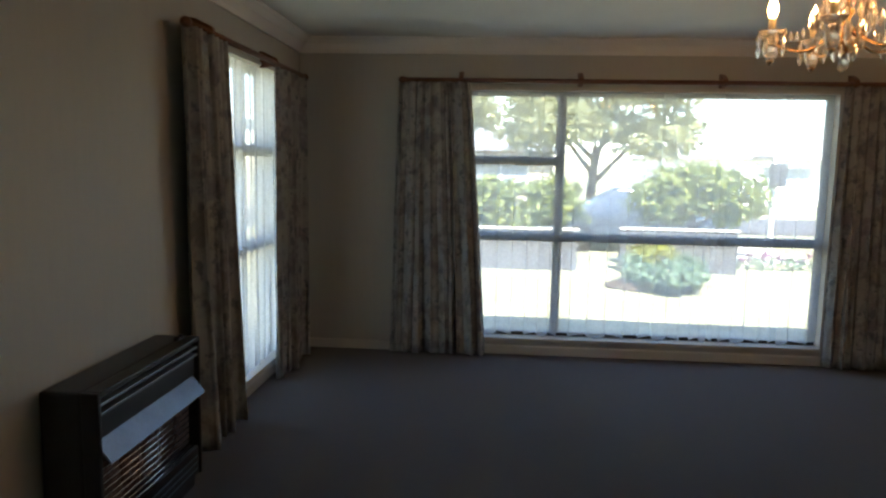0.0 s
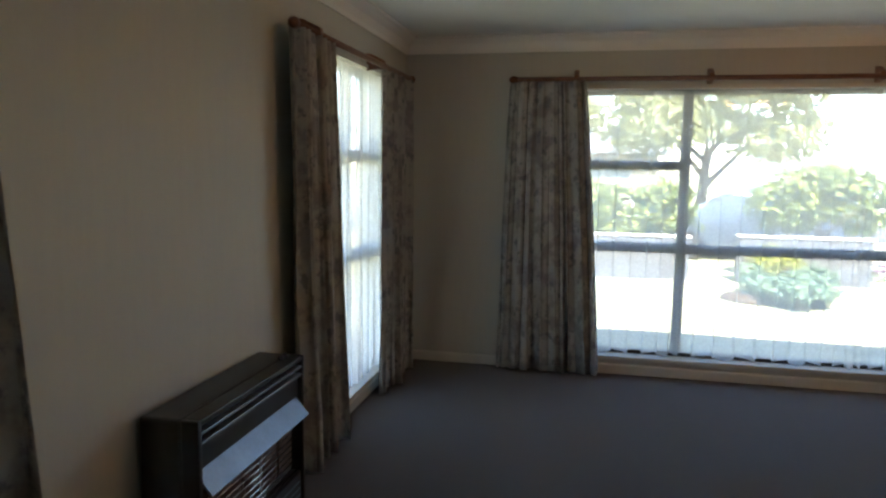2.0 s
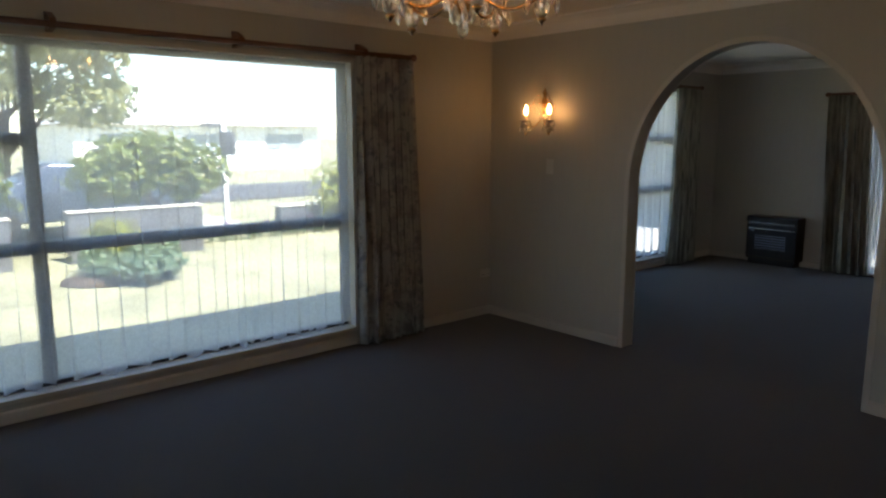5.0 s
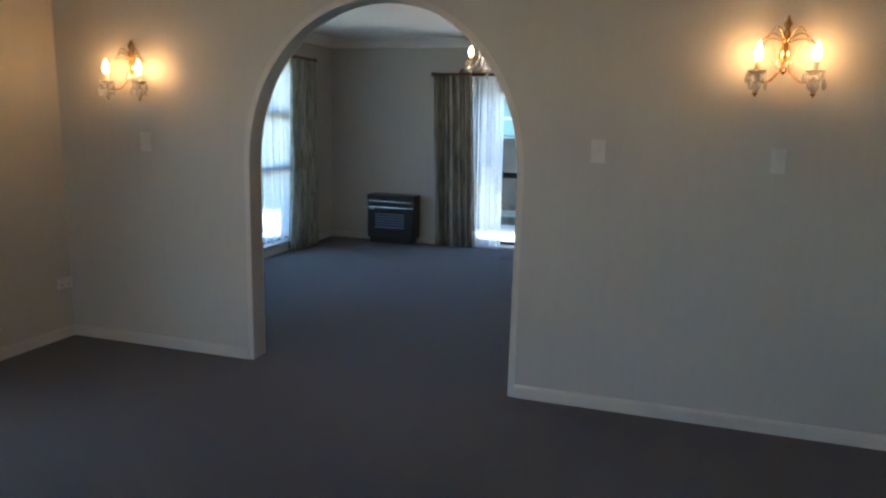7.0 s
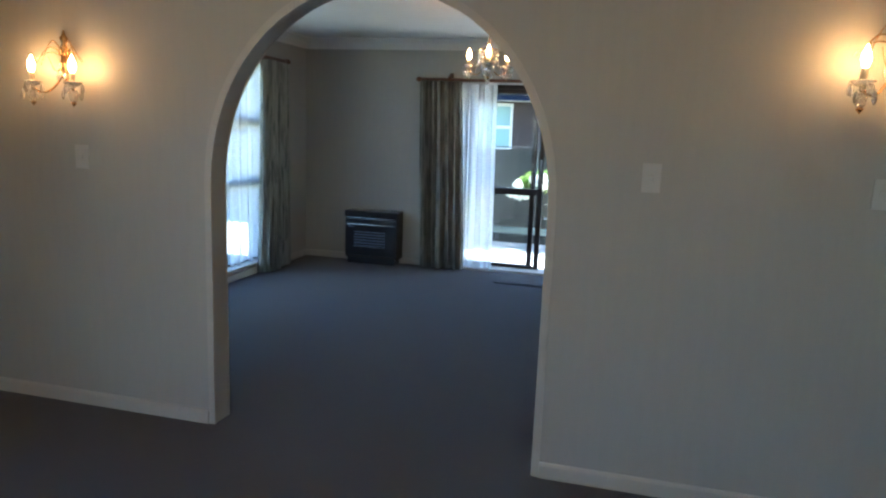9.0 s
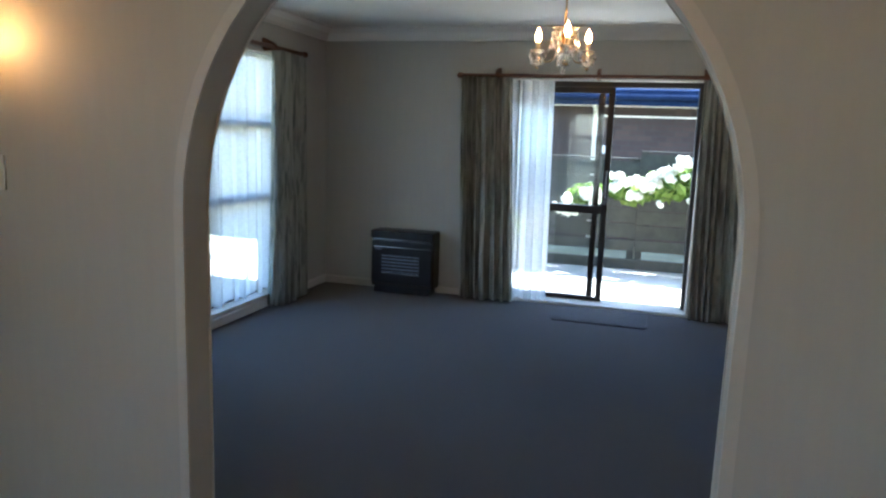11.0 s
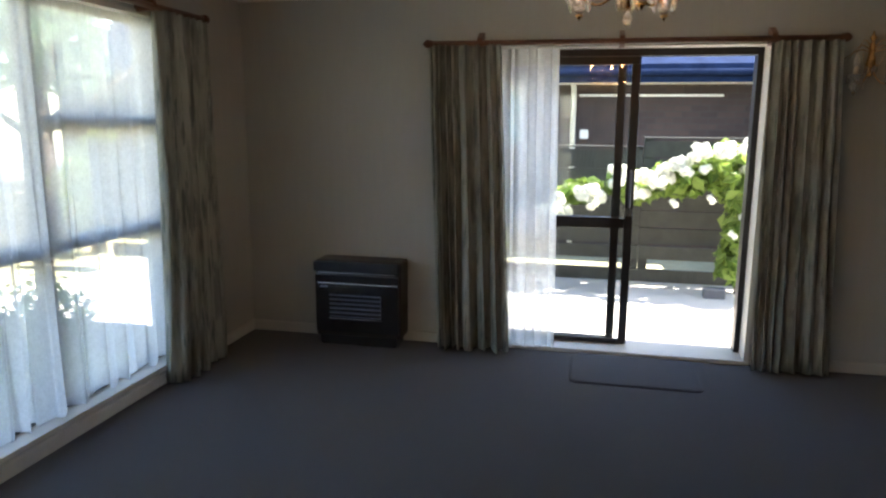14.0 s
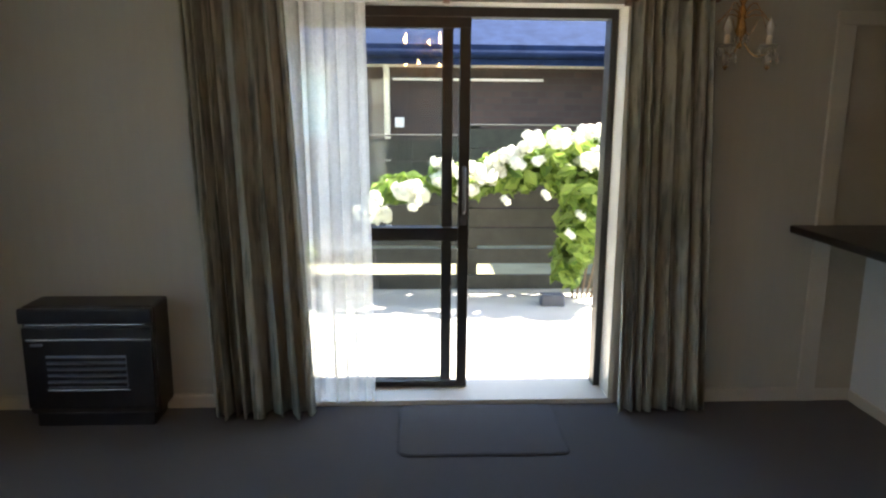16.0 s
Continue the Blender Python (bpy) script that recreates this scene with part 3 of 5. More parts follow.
rod("curtain_rod", (BX - 0.12, -3.50, ROD_BE), (BX - 0.12, -1.12, ROD_BE), (0.147, 0.506, 0.871), (-1, 0, 0), "reddish wooden curtain pole over the sliding door")


A_LAB = "faded floral curtain in beige and grey, drawn back to one side"
B_LAB = "sage green and cream striped curtain, drawn back to one side"
h = ROD_A - 0.012
curtain("curtain", (0.80, -0.1, 0), 0, drape(0.53, 0.75, h, 9, 0.022, 0.045, 3, 0.012, 0.055), CURTAIN_A, A_LAB, "living room curtains")
curtain("curtain", (4.06, -0.1, 0), 0, drape(0.50, 0.60, h, 9, 0.022, 0.04, 5, 0.012, 0.05), CURTAIN_A, A_LAB, "living room curtains")
h = ROD_W - 0.012
curtain("curtain", (0.1, -2.25, 0), 90, drape(0.45, 0.56, h, 7, 0.026, 0.045, 7, 0.012, 0.12), CURTAIN_A, A_LAB, "living room curtains")
curtain("curtain", (0.1, -0.93, 0), 90, drape(0.68, 0.70, h, 7, 0.022, 0.04, 8, 0.012), CURTAIN_A, A_LAB, "living room curtains")
curtain("curtain", (0.1, -4.52, 0), 90, drape(0.62, 0.74, h, 7, 0.026, 0.05, 9, 0.012, 0.1), CURTAIN_A, A_LAB, "living room curtains")
h = ROD_BN - 0.012
curtain("curtain", (8.80, BY - 0.1, 0), 0, drape(0.48, 0.55, h, 7, 0.03, 0.05, 11, 0.012), CURTAIN_B, B_LAB, "dining room curtains")
curtain("curtain", (6.2, BY - 0.1, 0), 0, drape(0.50, 0.56, h, 6, 0.022, 0.042, 12, 0.012), CURTAIN_B, B_LAB, "dining room curtains")
h = ROD_BE - 0.012
curtain("curtain", (BX - 0.12, -1.56, 0), 90, drape(0.46, 0.50, h, 8, 0.03, 0.052, 13, 0.012, -0.075), CURTAIN_B, B_LAB, "dining room curtains")
curtain("curtain", (BX - 0.12, -3.52, 0), 90, drape(0.38, 0.45, h, 7, 0.026, 0.046, 14, 0.012, -0.075), CURTAIN_B, B_LAB, "dining room curtains")
N_LAB = "sheer white net curtain hanging in soft folds before the glass"
curtain("net_curtain", (1.14, 0.03, 0), 0, drape(2.91, 2.91, 2.06, 15, 0.005, 0.011, 21, 0.140, scallop=0.04, cols=14, tuck=0.14), SHEER, N_LAB, "net curtains", 0)
curtain("net_curtain", (-0.03, -1.73, 0), 90, drape(1.24, 1.24, 2.095, 12, 0.012, 0.018, 22, 0.116, scallop=0.02, cols=12), SHEER_DENSE, N_LAB, "net curtains", 0)
curtain("net_curtain", (-0.03, -5.36, 0), 90, drape(1.37, 1.37, 2.095, 13, 0.012, 0.018, 23, 0.116, scallop=0.02, cols=12), SHEER_DENSE, N_LAB, "net curtains", 0)
curtain("net_curtain", (6.49, BY + 0.03, 0), 0, drape(2.49, 2.49, 2.085, 15, 0.012, 0.03, 24, 0.12, scallop=0.035, cols=14, tuck=0.14), SHEER_LIGHT, N_LAB, "net curtains", 0)
curtain("net_curtain", (BX - 0.03, -1.92, 0), 90, drape(0.42, 0.42, 1.99, 5, 0.012, 0.030, 25, 0.035, cols=18, lean=-0.03), SHEER_DOOR, "sheer white net curtain bunched beside the open glass door", "net curtains", 0)

# ---- outside ----
def ground_mesh():
    bm = bmesh.new()
    xs = [-400, -150, -60, -25] + [-12 + i for i in range(42)] + [40, 70, 160, 400]
    ys = [-400, -150, -60, -25] + [-10 + i for i in range(40)] + [40, 70, 160, 400]
    g = [[bm.verts.new((x, y, -0.36 + 0.03 * noise.noise((x * 0.3, y * 0.3, 0)))) for x in xs] for y in ys]
    for a, b in zip(g, g[1:]):
        for i in range(len(xs) - 1):
            bm.faces.new((a[i], a[i + 1], b[i + 1], b[i]))
    return bm


fixed("ground", ground_mesh(), GRASS, "sunlit dry lawn round the house", "ground", True)
fixed("pavement", boxed((BX + OUT + 0.055, -9, -0.34), (13.3, 3.2, -0.14)), CONCRETE, "pale sunlit concrete patio", "patio")
fixed("eaves", boxed((-0.75, BY + OUT + 0.0, 2.36), (BX + 0.6, BY + OUT + 0.62, 2.52)), WHITE_TRIM, "white boarded eaves along the front", "eaves")
# Patio-side eaves stay unseen; their depth trims the sun patch inside the door.
fixed("eaves", boxed((BX + OUT, SOUTH - 0.5, 2.36), (BX + 0.64, BY + OUT, 2.52)), WHITE_TRIM, "unseen white boarded eaves trimming the sun at the patio door", "eaves")
fixed("eaves", boxed((-0.75, SOUTH - 0.5, 2.36), (-OUT, BY + OUT, 2.52)), WHITE_TRIM, "white boarded eaves along the side", "eaves")


# ---- lamps ----
def drop_mesh():
    me = bpy.data.meshes.new("crystal_drop")
    bm = lathe(bmesh.new(), [(0.0, 0.0), (0.0045, -0.006), (0.0085, -0.024), (0.006, -0.034), (0.0, -0.044)], sides=6)
    bm.to_mesh(me)
    bm.free()
    me.materials.append(CRYSTAL)
    return me


DROP = drop_mesh()


def hang_drop(parent, at, size=1.0):
    ob = new("crystal_drop", DROP)
    ob.parent = parent
    ob.matrix_basis = pose(*at, 0, 0, random.uniform(0, 60)) @ Matrix.Scale(size, 4)
    return ob


def candle(parent, at, lit=True, drops=7, size=1.0):
    """A glass drip dish with drops, a candle sleeve and a flame-shaped bulb."""
    x, y, z = at
    s = size
    dish = part("drip_dish", lathe(bmesh.new(), [(0.006 * s, -0.028 * s), (0.013 * s, -0.02 * s), (0.008 * s, -0.012 * s), (0.027 * s, -0.004), (0.044 * s, 0.012 * s), (0.041 * s, 0.015 * s), (0.012 * s, 0.004)], at, 14), CRYSTAL, parent, "clear cut-glass drip dish", True)
    part("glass_bell", lathe(bmesh.new(), [(0.006 * s, -0.082 * s), (0.016 * s, -0.074 * s), (0.023 * s, -0.058 * s), (0.021 * s, -0.044 * s), (0.012 * s, -0.034 * s), (0.007 * s, -0.029 * s)], at, 12), CRYSTAL, dish, "clear cut-glass bell", True)
    part("pendant_tip", lathe(bmesh.new(), [(0.001, -0.104 * s), (0.006 * s, -0.096 * s), (0.014 * s, -0.088 * s), (0.013 * s, -0.083 * s), (0.004 * s, -0.082 * s)], at, 10), BRASS, dish, "brass tip", True)
    part("candle_sleeve", lathe(bmesh.new(), [(0.012 * s, 0.004), (0.0125 * s, 0.055 * s), (0.010 * s, 0.058 * s)], at, 12), CANDLE, parent, "cream candle sleeve", True)
    prof = [(0.008, 0.058), (0.012, 0.066), (0.0165, 0.08), (0.0175, 0.09), (0.014, 0.106), (0.008, 0.121), (0.003, 0.133), (0.001, 0.14)]
    part("bulb", lathe(bmesh.new(), [(r * s, h * s) for r, h in prof], at, 12), BULB if lit else BULB_OFF, parent, "lit flame-shaped bulb" if lit else "unlit flame-shaped bulb", True)
    for k in range(drops):
        a = k * math.tau / drops
        hang_drop(dish, (x + 0.042 * s * math.cos(a), y + 0.042 * s * math.sin(a), z + (0.006 - 0.03 * (k % 2)) * s), s * 1.15)


def arc(p, q, sag, n=9, rise=0.0):
    """Points from p to q that dip by sag in the middle, with a curl up at the end."""
    p, q = Vector(p), Vector(q)
    return [p.lerp(q, k / n) - Vector((0, 0, sag * math.sin(math.pi * k / n) ** 1.0 - rise * math.sin(math.tau * k / n))) for k in range(n + 1)]


def chandelier(at, arms, radius, bulb_z, turn, tiers, label, size=1.0):
    """at: the hook on the ceiling. Heights are given under the ceiling."""
    ob = thing("chandelier", at, label, "chandelier", "chandeliers")
    ob.scale = (size,) * 3
    bz = (bulb_z - at[2]) / size - 0.09      # the dishes' height
    part("ceiling_rose", lathe(bmesh.new(), [(0.002, -0.045), (0.02, -0.04), (0.045, -0.022), (0.06, -0.006), (0.06, 0.0)], sides=18), BRASS, ob, "aged brass rose", True)
    part("stem", tube(bmesh.new(), [(0, 0, -0.04), (0, 0, bz + 0.12)], 0.006, 8), BRASS, ob, smooth=True)
    part("column", lathe(bmesh.new(), [(0.004, bz - 0.075), (0.016, bz - 0.06), (0.03, bz - 0.035), (0.014, bz - 0.015), (0.02, bz + 0.01), (0.011, bz + 0.04), (0.024, bz + 0.07), (0.012, bz + 0.1), (0.018, bz + 0.12), (0.006, bz + 0.135)], sides=14), BRASS, ob, "turned brass column", True)
    bowl = part("glass_bowl", lathe(bmesh.new(), [(0.01, bz + 0.108), (0.05, bz + 0.112), (0.075, bz + 0.126), (0.072, bz + 0.13), (0.012, bz + 0.118)], sides=18), CRYSTAL, ob, "cut-glass bowl", True)
    for r, z, n in tiers:
        for k in range(n):
            a = (k + 0.5) * math.tau / n
            hang_drop(bowl, (r * math.cos(a), r * math.sin(a), bz + z), 1.25)
    for k in range(arms):
        a = radians(turn) + k * math.tau / arms
        c, s = math.cos(a), math.sin(a)
        tip = (radius * c, radius * s, bz)
        arm = part("arm", tube(bmesh.new(), arc((0.015 * c, 0.015 * s, bz + 0.02), (tip[0], tip[1], bz - 0.02), 0.055, 12), 0.0055, 8), BRASS, ob, "curved brass arm", True)
        candle(arm, tip, True, 8, 1.0)
        # strings of beads from the bowl out to each dish
        for f in (0.15, 0.3, 0.45, 0.6, 0.75, 0.9):
            hang_drop(arm, (0.07 * c + (radius - 0.1) * f * c, 0.07 * s + (radius - 0.1) * f * s, bz + 0.11 - 0.10 * math.sin(math.pi * f * 0.75)), 0.8)
    part("finial_ball", lathe(bmesh.new(), [(0.001, bz - 0.135), (0.012, bz - 0.125), (0.018, bz - 0.108), (0.012, bz - 0.09), (0.004, bz - 0.075)], sides=12), CRYSTAL, ob, "clear glass ball", True)
    return ob


chandelier((2.98, -2.35, CEIL), 5, 0.225, 2.18, 20, [(0.072, 0.112, 16), (0.1, 0.07, 14), (0.06, 0.03, 12), (0.05, -0.005, 9), (0.03, -0.04, 7)], "lit brass and crystal chandelier with five candle bulbs", 1.25)
chandelier((7.75, -2.25, CEIL), 3, 0.165, 2.07, 192, [(0.07, 0.112, 12), (0.075, 0.06, 10), (0.045, 0.015, 9), (0.03, -0.03, 6)], "lit brass and crystal chandelier with three candle bulbs")


def sconce(at, rz, spread, lit, label):
    """A two-armed wall light; local: the wall is the plane y = 0 and the room lies on +y; z = 0 is at the dishes."""
    ob = thing("wall_light", at, label, "wall light", "wall lights", rz)
    part("back_plate", lathe(bmesh.new(), [(0.002, 0.0), (0.009, 0.008), (0.014, 0.018), (0.006, 0.03), (0.016, 0.042), (0.012, 0.055), (0.027, 0.08), (0.02, 0.12), (0.01, 0.15), (0.017, 0.18), (0.009, 0.205), (0.02, 0.225), (0.008, 0.24), (0.004, 0.262)], (0, 0.025, 0), 12), BRASS, ob, "turned brass spindle", True)
    for s in (-1, 1):
        tip = (s * spread, 0.11, 0)
        arm = part("arm", tube(bmesh.new(), arc((0, 0.03, 0.06), (tip[0], tip[1], -0.02), 0.05, 10), 0.0045, 8), BRASS, ob, "curved brass arm", True)
        candle(arm, tip, lit, 7)
        for rise, reach in ((0.085, 0.105), (0.055, 0.135), (0.03, 0.15), (-0.06, 0.06)):
            part("scroll_leaf", tube(bmesh.new(), [Vector((s * reach * f, 0.03 + 0.035 * f, 0.135 + rise * math.sin(math.pi * f * 1.1) - 0.02 * f)) for f in [k / 8 for k in range(9)]], [0.004 - 0.0025 * k / 8 for k in range(9)], 6), BRASS, ob, "thin brass scroll", True)
        hang_drop(ob, (s * 0.03, 0.035, 0.075), 1.1)
    for k in range(5):
        a = math.pi * k / 4
        hang_drop(ob, (0.03 * math.cos(a), 0.03 + 0.03 * math.sin(a), 0.06), 0.9)
    part("wall_fixing", boxed((-0.012, 0.0, 0.03), (0.012, 0.02, 0.18), 0.004), BRASS, ob)
    return ob


L_LIT = "lit brass wall light with two candle bulbs and crystal drops"
sconce((AX, -0.61, 1.66), 90, 0.118, True, L_LIT)
sconce((AX, -4.21, 1.735), 90, 0.118, True, L_LIT)
sconce((BX, -3.70, 1.80), 90, 0.10, False, "unlit brass wall light with two bulbs and crystal drops")


# ---- switches ----
def switch(at, rz, w, hgt, label, rockers=1):
    """A plate on the wall; local: the room lies on +y."""
    ob = thing("light_switch", at, label, "light switch", "switches", rz)
    part("plate", boxed((-w / 2, 0, -hgt / 2), (w / 2, 0.009, hgt / 2), 0.003), WHITE, ob)
    for k in range(rockers):
        x = (k - (rockers - 1) / 2) * 0.024
        part("rocker", boxed((x - 0.008, 0.009, -0.013), (x + 0.008, 0.0135, 0.013), 0.002), WHITE, ob)
    return ob


SW = "white plastic light switch on the papered wall"
switch((AX, -0.665, 1.315), 90, 0.075, 0.116, SW)
switch((AX, -3.408, 1.36), 90, 0.074, 0.118, SW, 1)
switch((AX, -4.235, 1.345), 90, 0.064, 0.116, SW)
def socket(at, rz):
    ob = thing("wall_socket", at, "white plastic power socket low on the wall", "socket", "", rz)
    part("plate", boxed((-0.058, 0, -0.036), (0.058, 0.009, 0.036), 0.003), WHITE, ob)
    for x in (-0.028, 0.028):
        part("rocker", boxed((x - 0.007, 0.009, 0.008), (x + 0.007, 0.013, 0.026), 0.002), WHITE, ob)
        for dx in (-0.007, 0.007):
            part("slot", boxed((x + dx - 0.0015, 0.0088, -0.018), (x + dx + 0.0015, 0.0096, -0.006)), RUBBER, ob)


socket((5.44, 0.0, 0.37), 180)


# ---- heaters ----
def heater_a():
    """Tall radiant gas heater; local: back on the plane x = 0, front on +x, along y from 0 to w."""
    w, d, hg = 0.82, 0.21, 0.70
    ob = thing("gas_heater", (0.02, -3.29, 0), "black enamelled gas heater with a steel hood against the wall", "heater")
    p = lambda n, lo, hi, m, b=0.0, lab="", par=ob: part(n, boxed(lo, hi, b), m, par, lab)
    p("plinth", (0.02, 0.02, 0.0), (d - 0.03, w - 0.02, 0.06), HEATER_DARK, 0.006)
    cab = p("cabinet", (0.0, 0.0, 0.06), (d - 0.06, w, hg), HEATER_DARK, 0.012)
    p("side_panel", (d - 0.062, 0.0, 0.06), (d, 0.022, hg), HEATER_DARK, 0.006)
    p("side_panel", (d - 0.062, w - 0.022, 0.06), (d, w, hg), HEATER_DARK, 0.006)
    p("top_panel", (d - 0.062, 0.022, hg - 0.022), (d, w - 0.022, hg), HEATER_DARK, 0.006)
    for k, z in enumerate((0.655, 0.622)):
        p("vent_slat", (d - 0.05, 0.024, z - 0.006), (d - 0.002, w - 0.024, z + 0.004), HEATER_BAND, 0.002)
    p("upper_panel", (d - 0.06, 0.022, 0.525), (d - 0.02, w - 0.022, 0.605), HEATER_DARK, 0.004)
    bm = bmesh.new()
    sec = [(d - 0.03, 0.525), (d + 0.03, 0.45), (d + 0.025, 0.443), (d - 0.036, 0.517)]
    ends = [[bm.verts.new((x, y, z)) for x, z in sec] for y in (0.024, w - 0.024)]
    bm.faces.new(ends[0]); bm.faces.new(ends[1][::-1])
    for k in range(4):
        bm.faces.new((ends[0][k], ends[0][(k + 1) % 4], ends[1][(k + 1) % 4], ends[1][k]))
    part("hood", bm, HEATER_BAND, ob, "brushed steel deflector hood")
    fire = p("firebox", (d - 0.06, 0.022, 0.2), (d - 0.052, w - 0.022, 0.495), HEATER_BROWN)
    for k in range(5):
        y = 0.05 + k * 0.146
        p("radiant", (d - 0.052, y, 0.23), (d - 0.034, y + 0.130, 0.425), RADIANT, 0.006, "brown ceramic radiant", fire)
    for k in range(9):
        z = 0.213 + k * 0.026
        part("grille_bar", tube(bmesh.new(), [(d - 0.012, 0.022, z), (d - 0.006, w / 2, z), (d - 0.012, w - 0.022, z)], 0.0028, 6), CHROME, ob, "thin chrome bar", True)
    p("base_panel", (d - 0.06, 0.022, 0.065), (d - 0.008, w - 0.022, 0.195), HEATER_DARK, 0.006)
    for k in range(3):
        p("base_line", (d - 0.009, 0.04, 0.09 + k * 0.03), (d - 0.005, w - 0.04, 0.096 + k * 0.03), HEATER_BAND)
    for y in (w - 0.10, w - 0.06):
        bm = lathe(bmesh.new(), [(0.014, 0.0), (0.014, 0.012), (0.010, 0.018)], sides=12)
        bmesh.ops.transform(bm, matrix=pose(d - 0.06, y, hg + 0.0) @ Matrix.Identity(4), verts=bm.verts)
        part("control_knob", bm, HEATER_DARK, ob, smooth=True)


heater_a()


def heater_b():
    """Low flued gas heater; local: back on x = 0, front on -x, along y from 0 to w."""
    w, d, hg = 0.609, 0.235, 0.595
    ob = thing("gas_heater", (BX - 0.005, -0.925, 0), "dark brown gas heater with chrome lines under the wall", "heater")
    p = lambda n, lo, hi, m, b=0.0, lab="", par=ob: part(n, boxed((-hi[0], lo[1], lo[2]), (-lo[0], hi[1], hi[2]), b), m, par, lab)
    p("plinth", (0.02, 0.03, 0.0), (d - 0.03, w - 0.03, 0.07), HEATER_DARK, 0.006)
    p("cabinet", (0.0, 0.0, 0.06), (d - 0.03, w, hg), HEATER_BROWN, 0.016)
    p("top_lip", (d - 0.032, 0.0, hg - 0.075), (d + 0.004, w, hg - 0.002), HEATER_DARK, 0.01)
    p("trim_strip", (d - 0.03, 0.03, hg - 0.082), (d + 0.003, w - 0.03, hg - 0.077), CHROME, 0.001, "thin chrome strip")
    face = p("front_panel", (d - 0.032, 0.008, 0.10), (d - 0.004, w - 0.008, hg - 0.095), HEATER_DARK, 0.008)
    p("trim_strip", (d - 0.006, 0.012, hg - 0.157), (d + 0.002, w - 0.03, hg - 0.148), CHROME, 0.001, "thin chrome strip")
    p("badge", (d - 0.005, w - 0.10, hg - 0.185), (d - 0.001, w - 0.045, hg - 0.172), HEATER_BAND, 0, "small pale badge", face)
    win = p("grille_window", (d - 0.02, 0.13, 0.205), (d - 0.002, w - 0.11, 0.365), HEATER_BAND, 0.003, "grey grille opening", face)
    for k in range(5):
        p("louvre", (d - 0.006, 0.132, 0.215 + k * 0.031), (d + 0.006, w - 0.112, 0.232 + k * 0.031), HEATER_DARK, 0.003, "", face)
    p("grille_edge", (d - 0.004, 0.12, 0.192), (d + 0.004, w - 0.11, 0.199), CHROME, 0.001, "chrome edge", face)
    p("kick_panel", (d - 0.06, 0.03, 0.02), (d - 0.034, w - 0.03, 0.1), HEATER_DARK, 0.004)


heater_b()


# ---- mat, counter, kitchen door ----
def mat_mesh(x0, x1, y0, y1, r, hgt):
    bm = bmesh.new()
    pts = []
    for cx, cy, a0 in ((x1 - r, y1 - r, 0), (x0 + r, y1 - r, 90), (x0 + r, y0 + r, 180), (x1 - r, y0 + r, 270)):
        pts += [(cx + r * math.cos(radians(a0 + k * 15)), cy + r * math.sin(radians(a0 + k * 15))) for k in range(7)]
    rows = [[bm.verts.new((x + (cx_ - x) * s, y + (cy_ - y) * s, z)) for x, y in pts] for s, z, cx_, cy_ in ((0.0, 0.0, 0, 0), (0.0, hgt * 0.6, (x0 + x1) / 2, (y0 + y1) / 2), (0.02, hgt, (x0 + x1) / 2, (y0 + y1) / 2))]
    n = len(pts)
    for a, b in zip(rows, rows[1:]):
        for k in range(n):
            bm.faces.new((a[k], a[(k + 1) % n], b[(k + 1) % n], b[k]))
    bm.faces.new(rows[-1])
    bm.faces.new(rows[0][::-1])
    return bm


EDGING = surface("dark_binding", (0.05, 0.05, 0.055), 0.8, var=0.2)
door_mat = thing("door_mat", (9.62, -2.46, 0.0), "grey carpet door mat with a dark bound edge", "mat")
part("mat_body", mat_mesh(-0.27, 0.27, -0.385, 0.385, 0.05, 0.010), CARPET, door_mat)
edge = [(0.27 - 0.05 + 0.05 * math.cos(radians(a)), 0.385 - 0.05 + 0.05 * math.sin(radians(a))) for a in range(0, 91, 15)]
edge += [(-x, y) for x, y in edge[::-1]] + [(-x, -y) for x, y in edge] + [(x, -y) for x, y in edge[::-1]]
part("binding", tube(bmesh.new(), [(x, y, 0.003) for x, y in edge + edge[:1]], 0.0045, 6), EDGING, door_mat, "dark bound edge", True)

counter = thing("breakfast_bar", (7.4, -4.47, 0), "white panelled breakfast bar standing on the carpet", "counter")
PANEL = surface("white_bar_panel", (0.66, 0.68, 0.70), 0.5, var=0.04, scale=3)
for k in range(3):
    x = k * (BX - 7.4 - 0.004) / 3
    part("front_panel", boxed((x, -0.05, 0.0), (x + (BX - 7.4) / 3 - 0.004, 0.0, 0.905), 0.002), PANEL, counter)
part("kick_strip", boxed((0, 0.0, 0.0), (BX - 7.4 - 0.016, 0.01, 0.06), 0.002), PAINT, counter)
top = thing("worktop", (7.3, -4.47, 0.907), "dark laminate worktop with a rounded front edge", "worktop")
part("slab", boxed((0, -0.55, 0), (BX - 7.3 - 0.002, 0.42, 0.04), 0.012), WORKTOP, top)

kd = new("door_2")
tagged(kd, "closed beige painted door with a cream architrave", "door", kind="structure")
for lo, hi in (((BX - 0.022, -4.27, 0.0), (BX - 0.002, -4.18, 1.92)), ((BX - 0.022, -5.18, 0.0), (BX - 0.002, -5.09, 1.92)), ((BX - 0.022, -5.18, 1.92), (BX - 0.002, -4.18, 1.985))):
    part("architrave", boxed(lo, hi, 0.005), PAINT, kd)
leaf = part("leaf", boxed((BX - 0.010, -5.09, 0.01), (BX - 0.001, -4.27, 1.92)), DOOR_PAINT, kd)
bm = tube(bmesh.new(), [(BX - 0.01, -5.01, 1.0), (BX - 0.045, -5.01, 1.0), (BX - 0.05, -4.95, 1.0), (BX - 0.05, -4.89, 1.0)], 0.008, 8)
part("handle", bm, CHROME, leaf, "chrome lever handle", True)


